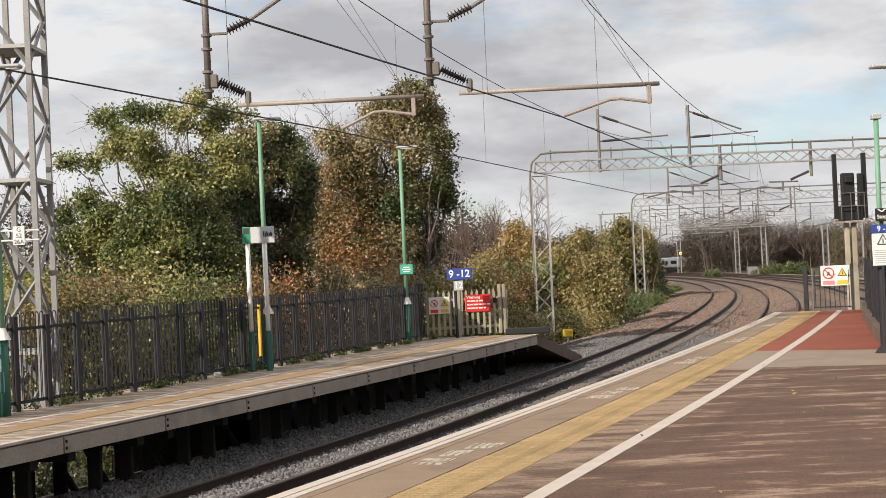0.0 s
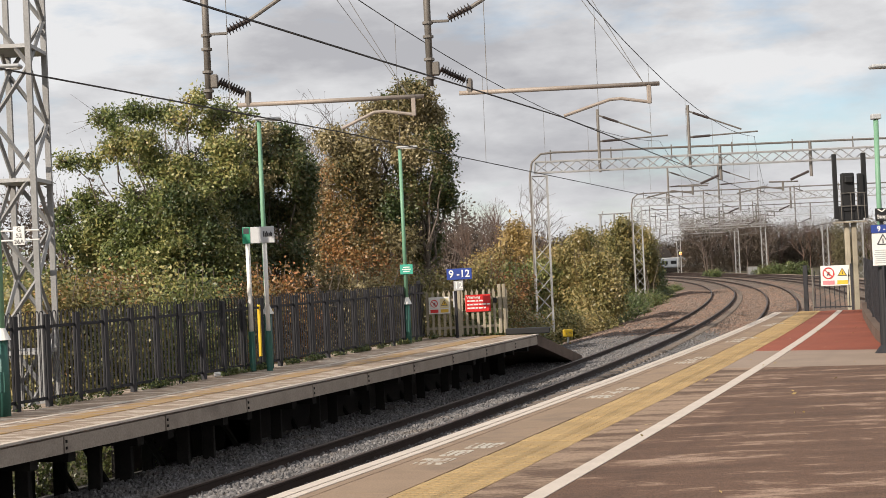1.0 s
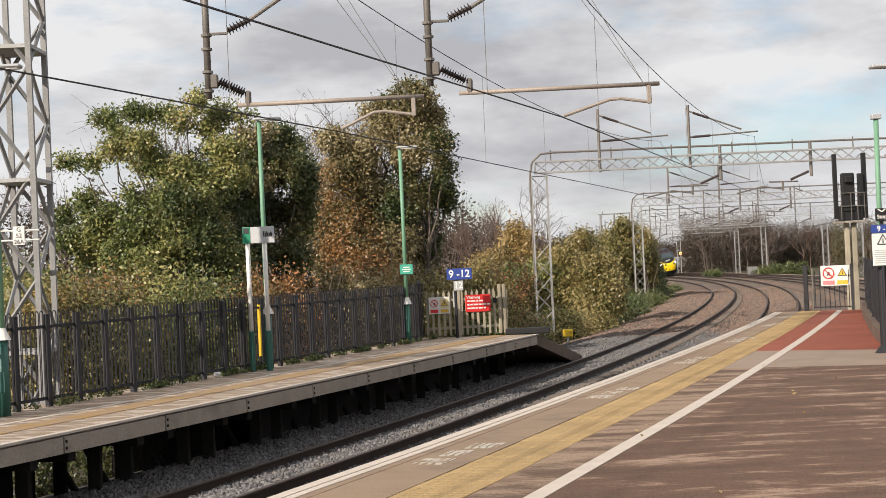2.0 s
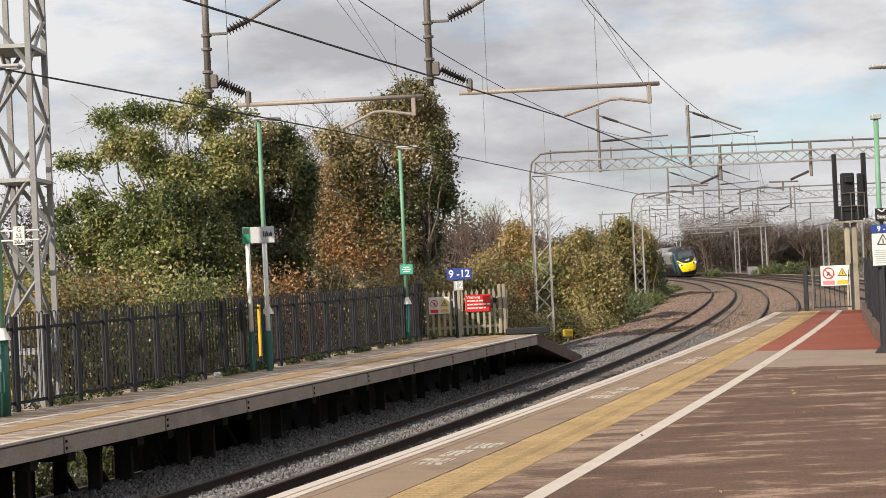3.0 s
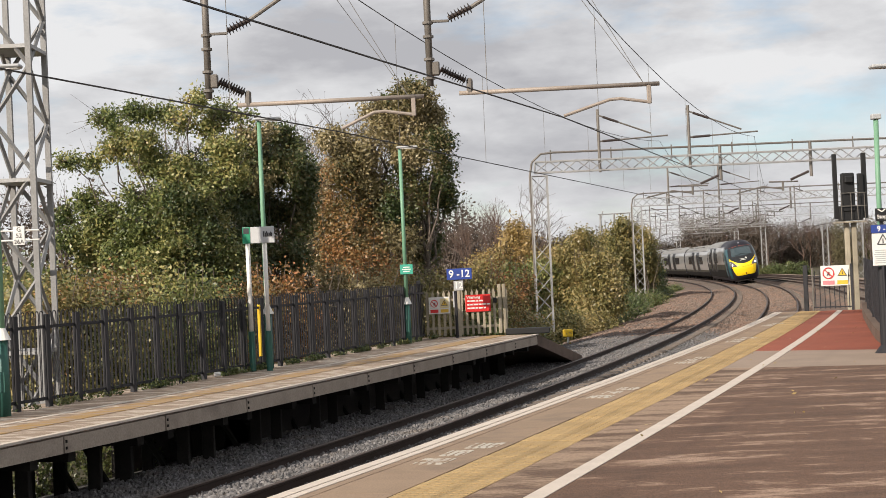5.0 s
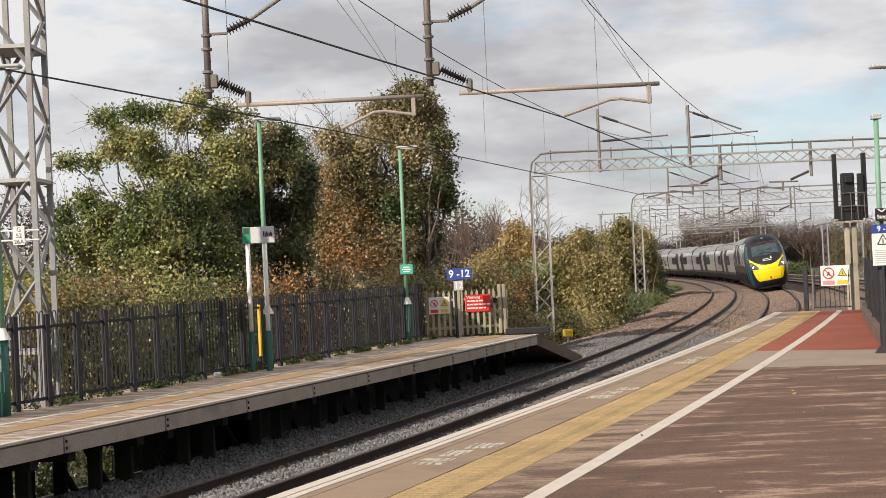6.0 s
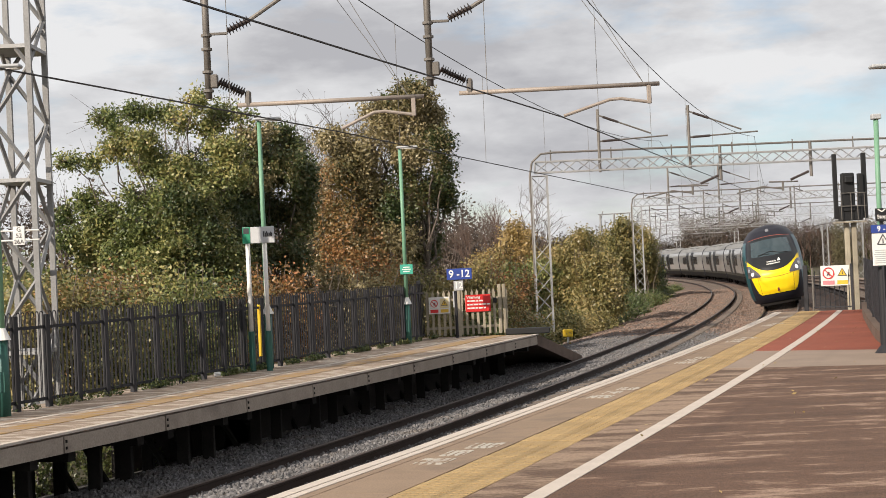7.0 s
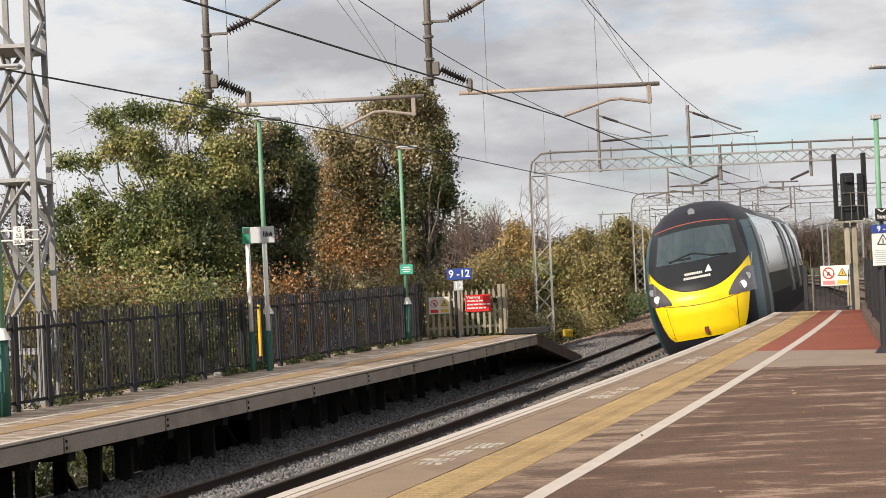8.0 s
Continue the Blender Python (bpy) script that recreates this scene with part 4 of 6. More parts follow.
def gantry(name, org, turn, left_x, right_x, legs_to, beam_lo, beam_hi, tracks, label, detail=True, leg_w=0.62):
    g = thing(name, org.x, org.y, 0, turn, label=label, category="gantry", group="overhead line gantries")
    lattice(g, (left_x, 0, -0.6), (left_x, 0, legs_to), leg_w, 0.42, 0.62, 0.055 if leg_w < .7 else 0.075, 0.018 if leg_w < .7 else 0.03)
    lattice(g, (right_x, 0, -0.6), (right_x, 0, legs_to), leg_w, 0.42, 0.62, 0.055, 0.018)
    lattice(g, (left_x - 0.15, 0, (beam_lo + beam_hi) / 2), (right_x + 0.15, 0, (beam_lo + beam_hi) / 2), beam_hi - beam_lo, 0.42, 0.55, 0.055, 0.02)
    if detail:
        bm = bmesh.new()
        z = beam_hi + 0.36
        pts = [Vector((left_x - 0.34, 0, 1.5)), Vector((left_x - 0.36, 0, beam_lo - 0.1)), Vector((left_x - 0.26, 0, beam_hi)), Vector((left_x + 0.1, 0, z - 0.04)),
               Vector((left_x + 0.6, 0, z)), Vector((right_x, 0, z - 0.05))]
        add_path(bm, pts, 0.042, 8)
        part("feeder_pipe", bm, DKSTEEL, g, "bent feeder pipe along the beam")
        for i in range(9):
            x = left_x + 0.5 + i * (right_x - left_x - 1) / 8
            part("stand_off", tube((x, 0, beam_hi - 0.02), (x, 0, z + 0.10), 0.025, n=6), DKSTEEL, g)
    for tx in tracks:
        u = part("upper_post", tube((tx - 3.35, 0, beam_lo - 0.08), (tx - 3.35, 0, beam_hi + 2.0), 0.06, n=8), DKSTEEL, g, "dark upright tube")
        part("sloping_tie", tube((tx - 3.3, 0, beam_hi + 1.75), (tx - 1.25, 0, beam_hi + 0.95), 0.035, n=6), DKSTEEL, g)
        part("upper_arm", tube((tx - 3.3, 0, beam_hi + 0.72), (tx - 0.6, 0, beam_hi + 0.84), 0.035, n=6), DKSTEEL, g)
        for p, q in (((tx - 3.15, beam_hi + 1.69), (tx - 2.55, beam_hi + 1.46)), ((tx - 3.2, beam_hi + 0.725), (tx - 2.5, beam_hi + 0.755))):
            part("arm_insulator", tube((p[0], 0, p[1]), (q[0], 0, q[1]), 0.05, n=8), INSUL, u, "brown insulator")
        part("drop_tube", tube((tx + 1.45, 0, beam_lo - 0.62), (tx + 1.45, 0, beam_hi + 0.35), 0.065, n=8), DKSTEEL, g, "dark drop tube")
        part("drop_insulator", tube((tx + 1.35, 0, beam_lo - 0.42), (tx + 0.62, 0, beam_lo - 0.72), 0.05, n=8), INSUL, g, "brown insulator")
        part("arm", tube((tx + 0.9, 0, beam_lo - 0.80), (tx - 0.25, 0, beam_lo - 0.78), 0.035, n=6), DKSTEEL, g)
        part("arm_end", tube((tx + 0.3, 0, beam_lo - 0.78), (tx + 0.3, 0, beam_lo - 1.15), 0.045, n=6), DKSTEEL, g)
        bm = bmesh.new()
        add_path(bm, [Vector((tx + 0.3, 0, beam_lo - 1.08)), Vector((tx - 0.5, 0, beam_lo - 0.95)), Vector((tx - 1.55, 0, beam_lo - 1.18))], 0.035, 6)
        part("steady_arm", bm, DKSTEEL, g, "bent steady arm")
    return g


def build_overhead():
    # the nearest gantry: its beam passes over the camera's view
    g0 = thing("overhead_gantry", -6.64, 25.2, 0, 0, label="tall grey lattice steel mast behind the fence, carrying a beam", category="gantry",
               group="overhead line gantries")
    lattice(g0, (0, 0, -0.6), (0, 0, 8.6), 0.60, 1.0, 0.80, 0.085, 0.036, MAST)
    lattice(g0, (16, 0, -0.6), (16, 0, 8.6), 0.62, 0.66, 0.66, 0.085, 0.028)
    lattice(g0, (-0.2, 0, 8.3), (16.2, 0, 8.3), 0.6, 0.5, 0.6, 0.07, 0.024)
    for z in (3.98, 4.13):
        part("plate_rail", tube((-0.36, -0.54, z - 0.62), (0.36, -0.54, z - 0.62), 0.014, n=6), WHITE, g0, "thin white rail")
    pl = part("number_plate_board", box((0.05, -0.56, 3.43), (0.18, 0.02, 0.29), bevel=0.004), WHITE, g0, "white structure plate")
    for k, t in enumerate(("G", "52", "26A")):
        letters("plate_letters", t, 0.095, INK, pl, Matrix.Translation((0.05, -0.573, 3.522 - k * 0.095)) @ UP)
    for z in (1.6, 4.3, 6.4):
        part("cross_bar", box((0, 0, z), (0.68, 1.08, 0.06)), GALV, g0)
    cantilever(-3.59, 25.0, 5.47, 8.1, 3.40, 5.345, 2.08, 4.90, "overhead supports over the platforms")
    cantilever(-0.08, 25.0, 5.51, 8.1, 3.62, 5.375, 2.09, 4.94, "overhead supports over the platforms")
    lab = "grey lattice steel portal spanning the tracks"
    gantry("overhead_gantry", Vector((9.75, 63.0, 0)), 0, -5.80, 14.5, 6.1, 6.23, 6.66, (0.0, 3.6), lab)
    for k, s in enumerate((111, 152, 186, 214, 244, 276, 312)):
        o = line(s, 0)
        gantry("overhead_gantry", o, -math.degrees(head(s)) * (0.2 if k == 0 else 0.6), -5.55 if k == 0 else -5.9, 14.2 if k % 2 else 16.5, 6.2, 6.2 - 0.1 * (k % 3), 6.7 + 0.1 * (k % 2),
               (0.0, 3.4, 8.4, 11.8) if k else (0.0, 3.4), lab, detail=k < 2)
    # wires, track by track
    sup = [-24, 26.5, 65.5, 111, 152, 186, 214, 244, 276, 312, 352]
    sup_xy = {-24: (Vector((-16.7, -22, 0)), Vector((-13.6, -22, 0))), 26.5: (Vector((-1.56, 25.6, 0)), Vector((1.98, 24.8, 0))),
              65.5: (Vector((8.85, 63.2, 0)), Vector((12.6, 63.0, 0)))}
    for tr, off in enumerate((0.0, SPACING)):
        ln = thing("overhead_wires", label="thin dark contact wire hung from a messenger wire", category="overhead wire", group="overhead wires")
        con, mes, drops = bmesh.new(), bmesh.new(), bmesh.new()
        for a, b in zip(sup[:-1], sup[1:]):
            pa = sup_xy[a][tr] if a in sup_xy else line(a, off - 0.1)
            pb = sup_xy[b][tr] if b in sup_xy else line(b, off - 0.1)
            zs = [4.90 if s <= 26.5 else 4.98 for s in (a, b)]
            n = 12
            prev = None
            for i in range(n + 1):
                t = i / n
                c = pa.lerp(pb, t)
                c.z = zs[0] * (1 - t) + zs[1] * t
                mz = 7.30 - 0.85 * 4 * t * (1 - t) * ((b - a) / 45) ** 2
                m = Vector((c.x, c.y, mz))
                if prev:
                    add_tube(con, prev[0], c, 0.011, n=5, cap=False)
                    add_tube(mes, prev[1], m, 0.009, n=5, cap=False)
                if i % 2 == 1:
                    add_tube(drops, c, m, 0.0045, n=4, cap=False)
                prev = (c, m)
        part("contact_wire", con, WIRE, ln, "dark contact wire")
        part("messenger_wire", mes, WIRE, ln, "dark messenger wire")
        tagged(part("dropper_set", drops, WIRE_LIGHT, ln, "thin vertical droppers"), kind="stuff")


build_overhead()
# ---------------------------------------------------------------- far platform: fence, lamps, signs
def build_bowtop_fence():
    """Dark railings along the back of the far platform, in panels between posts."""
    hoop = bmesh.new()
    for s in (-1, 1):
        add_tube(hoop, (s * 0.042, 0, 0.09), (s * 0.042, 0, 1.33), 0.0075, n=5, cap=False)
    for i in range(6):
        a, b = math.pi * i / 6, math.pi * (i + 1) / 6
        add_tube(hoop, (0.042 * math.cos(a), 0, 1.33 + 0.045 * math.sin(a)), (0.042 * math.cos(b), 0, 1.33 + 0.045 * math.sin(b)), 0.0075, n=5, cap=False)
    hm = bpy.data.meshes.new("hooped_paling")
    hoop.to_mesh(hm)
    hoop.free()
    hm.materials.append(FENCE)
    y, k = 19.0, 0
    while y < 37.4:
        step = 0.755
        a, b = left(y, 2.52), left(y + step, 2.52)
        L = (b - a).length
        fp = thing("railing_panel", a.x, a.y, LEFT_Z, math.degrees(math.atan2(b.y - a.y, b.x - a.x)),
                   label="dark grey hooped steel railing panel at the platform's back", category="railing", group="platform railings")
        part("post", box((0, 0, 0.63), (0.10, 0.08, 1.40), bevel=0.008), FENCE, fp, "dark square post")
        for z in (0.12, 1.15):
            part("rail", box((L / 2, 0, z), (L - 0.08, 0.012, 0.045)), FENCE, fp)
        n = int(L / 0.125)
        for i in range(n):
            share("hooped_paling", hm, fp, pose(0.105 + i * (L - 0.1) / n, 0, 0))
        y += step
        k += 1
    # at the end the railing turns towards a solid dark panel
    a, b = left(37.4, 2.52), Vector((-0.62, 39.55, LEFT_Z))
    fp = thing("end_panel", a.x, a.y, LEFT_Z, math.degrees(math.atan2(b.y - a.y, b.x - a.x)), label="dark close-boarded panel at the fence end", category="fence")
    for i in range(9):
        part("board", box((0.1 + i * (b - a).length / 9, 0, 0.74), ((b - a).length / 9 - 0.008, 0.03, 1.42), bevel=0.004), FENCE, fp)


def build_pale_fence():
    a, b = Vector((-0.50, 39.65, LEFT_Z)), Vector((1.56, 40.05, LEFT_Z))
    f = thing("palisade_fence", a.x, a.y, LEFT_Z, math.degrees(math.atan2(b.y - a.y, b.x - a.x)), label="weathered pale palisade fence across the platform end",
              category="fence")
    L = (b - a).length
    for z in (0.22, 0.92):
        part("rail", box((L / 2, 0.03, z), (L, 0.04, 0.06)), PALE_FENCE, f)
    bm = bmesh.new()
    add_box(bm, (0, 0, 0.56), (0.062, 0.018, 1.06))
    v = [bm.verts.new(p) for p in ((-0.031, -.009, 1.09), (0.031, -.009, 1.09), (0, -.009, 1.17), (-0.031, .009, 1.09), (0.031, .009, 1.09), (0, .009, 1.17))]
    for q in ((0, 1, 2), (4, 3, 5), (0, 2, 5, 3), (1, 4, 5, 2)):
        bm.faces.new([v[i] for i in q])
    me = bpy.data.meshes.new("pale")
    bm.to_mesh(me)
    bm.free()
    me.materials.append(PALE_FENCE)
    for i in range(15):
        x = 0.04 + i * (L - 0.08) / 14
        share("pale", me, f, pose(x, 0, random.Random(i).uniform(-.01, .01), 0, random.Random(i + 9).uniform(-1.2, 1.2)))
    part("gate_post", box((0.84, 0, 0.58), (0.09, 0.07, 1.2), bevel=0.01), PALE_FENCE, f)
    for x in (1.9, 2.02):
        part("end_post", box((x, -0.01, 0.64), (0.075, 0.06, 1.24), bevel=0.01), PALE_FENCE, f)
    part("lock_box", box((1.78, -0.02, 0.86), (0.10, 0.06, 0.13), bevel=0.01), BLACK, f)
    s1 = thing("prohibition_sign", -0.16, 39.685, 1.69, 11, label="white sign, red prohibition and yellow warning marks, on the fence", category="sign")
    part("board", box((0, 0, 0), (0.54, 0.012, 0.42), bevel=0.004), WHITE, s1)
    ring_mark(s1, -0.13, 0.05, 0.085)
    warn_triangle(s1, 0.13, 0.05, 0.10)
    part("red_panel", box((-0.13, -0.009, -0.14), (0.20, 0.004, 0.08)), SIGNRED, s1)
    part("yellow_panel", box((0.13, -0.009, -0.14), (0.20, 0.004, 0.08)), SIGNYEL, s1)
    part("yellow_tint", box((0.13, -0.0075, 0.05), (0.22, 0.003, 0.24)), mat("pale_yellow", (0.72, 0.62, 0.36), 0.6, var=0.1, bump=0), s1)
    s2 = thing("warning_sign", 0.82, 39.875, 1.70, 11, label="bright red warning sign with white lettering on the fence", category="sign")
    part("board", box((0, 0, 0), (0.65, 0.012, 0.43), bevel=0.004), SIGNRED, s2)
    letters("heading", "Warning", 0.10, WHITE, s2, Matrix.Translation((-0.12, -0.010, 0.15)) @ UP, 0.002)
    rng = random.Random(8)
    for r in range(3):
        x, z, w = -0.28, 0.06 - r * 0.09, (0.40, 0.55, 0.44)[r]
        while x < -0.28 + w:
            d = rng.uniform(0.05, 0.12)
            part("lettering_bar", box((x + d / 2, -0.009, z), (d, 0.005, 0.038)), WHITE, s2)
            x += d + 0.02
    nb = thing("number_sign", 0.24, 39.0, LEFT_Z, 0, label="blue number board over a small grey board on a post", category="sign")
    part("post", tube((0.02, 0, 0), (0.02, 0, 1.66), 0.035, n=10), FENCE, nb, "dark post")
    bd = part("board", box((0.13, -0.045, 1.565), (0.62, 0.02, 0.275), bevel=0.006), BLUE, nb, "blue board")
    letters("numbers", "9 -12", 0.25, WHITE, bd, Matrix.Translation((0.13, -0.058, 1.565)) @ UP, 0.004)
    b2 = part("small_board", box((0.10, -0.045, 1.28), (0.235, 0.02, 0.24), bevel=0.006), GREYP, nb, "small grey board")
    letters("numbers", "12", 0.22, WHITE, b2, Matrix.Translation((0.10, -0.058, 1.28)) @ UP, 0.003)
    part("conduit", tube((-0.03, -0.03, 0.75), (-0.03, -0.03, 1.15), 0.018, n=6), GREYP, nb)


def ring_mark(parent, x, z, r):
    bm = bmesh.new()
    n = 24
    for i in range(n):
        a, b = 2 * math.pi * i / n, 2 * math.pi * (i + 1) / n
        add_tube(bm, (x + r * math.cos(a), -0.011, z + r * math.sin(a)), (x + r * math.cos(b), -0.011, z + r * math.sin(b)), r * 0.11, n=5, cap=False)
    add_tube(bm, (x - r * .7, -0.011, z + r * .7), (x + r * .7, -0.011, z - r * .7), r * 0.10, n=5)
    part("red_ring", bm, SIGNRED, parent, "red prohibition ring")
    fig = bmesh.new()
    for p, q in (((0.05, 0.28), (-0.05, -0.05)), ((-0.05, -0.05), (0.18, -0.55)), ((-0.05, -0.05), (-0.30, -0.50)), ((0.02, 0.2), (0.3, 0.0)), ((0.02, 0.2), (-0.28, 0.02))):
        add_tube(fig, (x + p[0] * r, -0.009, z + p[1] * r), (x + q[0] * r, -0.009, z + q[1] * r), r * 0.075, n=5)
    part("dark_mark", fig, INK, parent)


def warn_triangle(parent, x, z, r):
    for name, k, y, m in (("triangle_rim", 1.0, -0.0095, INK), ("triangle_field", 0.76, -0.0125, SIGNYEL)):
        bm = bmesh.new()
        f = bm.faces.new([bm.verts.new((x + r * k * math.cos(a), y, z + r * k * math.sin(a) - 0.01)) for a in (math.pi / 2, math.pi * 7 / 6, math.pi * 11 / 6)])
        e = bmesh.ops.extrude_face_region(bm, geom=[f])
        bmesh.ops.translate(bm, verts=[v for v in e["geom"] if isinstance(v, bmesh.types.BMVert)], vec=(0, 0.003, 0))
        bmesh.ops.recalc_face_normals(bm, faces=bm.faces)
        part(name, bm, m, parent)
    part("bolt_mark", box((x, -0.0135, z), (r * 0.16, 0.003, r * 0.6), Matrix.Identity(4)), INK, parent)


def lamp_post(x, y, height, dark_to, head_dir, label, plate=None, z=LEFT_Z):
    lp = thing("platform_lamp", x, y, z, 0, label=label, category="lamp post", group="platform lamps")
    part("base_sleeve", tube((0, 0, 0), (0, 0, dark_to), 0.085, 0.075, n=14), DKGREEN, lp, "dark green base sleeve", smooth=True)
    part("collar", tube((0, 0, dark_to), (0, 0, dark_to + 0.16), 0.125, 0.05, n=14), WHITE, lp, "white conical collar")
    part("pole", tube((0, 0, dark_to + 0.1), (0, 0, height), 0.048, 0.040, n=12), GREEN, lp, "pale green pole", smooth=True)
    hd = bmesh.new()
    add_box(hd, (0.17 * head_dir, 0, height + 0.03), (0.50, 0.20, 0.055), Matrix.Identity(4), 0.02)
    part("lamp_head", hd, GREYP, lp, "flat grey lamp head")
    part("diffuser", box((0.20 * head_dir, 0, height - 0.003), (0.36, 0.15, 0.012)), WHITE, lp, "pale diffuser")
    part("door", box((0, -0.086, dark_to * 0.45), (0.08, 0.01, 0.28), bevel=0.003), DKGREEN, lp)
    if plate:
        pb = part("name_plate", box((0.03, -0.06, plate), (0.30, 0.02, 0.23), bevel=0.005), mat("turquoise_plate", (0.06, 0.36, 0.26), 0.5, var=0.1, bump=0), lp, "turquoise plate")
        for zz in (0.05, 0.0, -0.05):
            part("lettering_bar", box((0.03, -0.072, plate + zz), (0.2 - abs(zz), 0.004, 0.022)), WHITE, pb)
    return lp


def build_far_furniture():
    lab = "pale green lamp post with dark base and flat lamp head"
    lamp_post(-3.36, 29.8, 4.66, 1.02, 1, lab)
    lamp_post(-0.91, 37.2, 4.58, 0.92, 1, "pale green lamp post with dark base and turquoise plate", 1.74)
    lamp_post(-6.02, 21.42, 4.7, 1.03, 1, lab)
    sg = thing("station_sign", -3.42, 29.0, LEFT_Z, 0, label="grey station name board with green end on two white posts", category="sign")
    for x in (-0.155, 0.155):
        p = part("post", tube((x, 0, 0.72), (x, 0, 2.55), 0.042, n=12), WHITE, sg, "white tubular post", smooth=True)
        part("post_base", tube((x, 0, 0), (x, 0, 0.73), 0.058, n=12), DKGREEN, p, "dark green post base")
    bd = part("board", box((0.055, -0.05, 2.49), (0.585, 0.03, 0.30), bevel=0.006), SIGNGREY, sg, "pale grey board")
    part("green_end", box((-0.165, -0.068, 2.49), (0.145, 0.006, 0.296)), mat("green_sign", (0.02, 0.24, 0.13), 0.5, var=0.1, bump=0), bd, "green end panel")
    part("dark_panel", box((-0.165, -0.073, 2.57), (0.10, 0.004, 0.10)), INK, bd)
    x = 0.155
    for w, h in ((0.035, 0.10), (0.022, 0.07), (0.02, 0.10), (0.026, 0.07), (0.02, 0.07), (0.02, 0.09), (0.024, 0.07)):
        part("lettering_bar", box((x, -0.068, 2.455 + h / 2), (w * 0.8, 0.005, h)), INK, bd)
        x += w
    yb = thing("yellow_cabinet", -3.50, 29.6, LEFT_Z, 0, label="slim yellow equipment box on a dark stand by the fence", category="equipment box")
    part("stand", box((0, 0, 0.12), (0.06, 0.06, 0.26)), BLACK, yb)
    part("box", box((0, 0, 0.72), (0.085, 0.12, 0.98), bevel=0.02), YELLOW, yb, "yellow box")
    bx = thing("trackside_box", 4.45, 58.3, -0.16, 8, label="small yellow trackside box on a short leg", category="equipment box")
    part("leg", tube((0, 0, -0.46), (0, 0, 0.1), 0.04, n=8), GREYP, bx)
    part("box", box((0, 0, 0.18), (0.34, 0.26, 0.27), bevel=0.03), YELLOW, bx, "yellow box")
    be = thing("timber_baulk", 2.0, 39.2, LEFT_Z, -6, label="dark timber baulk lying across the platform end", category="timber")
    part("baulk", box((0, 0.2, 0.075), (1.1, 0.25, 0.15), bevel=0.02), BLACK, be)
    tin = thing("litter_can", -4.05, 27.75, LEFT_Z, 20, label="small crushed white litter by the fence", category="litter")
    part("can", tube((-0.05, 0, 0.05), (0.05, 0.01, 0.06), 0.045, 0.035, n=10), WHITE, tin)


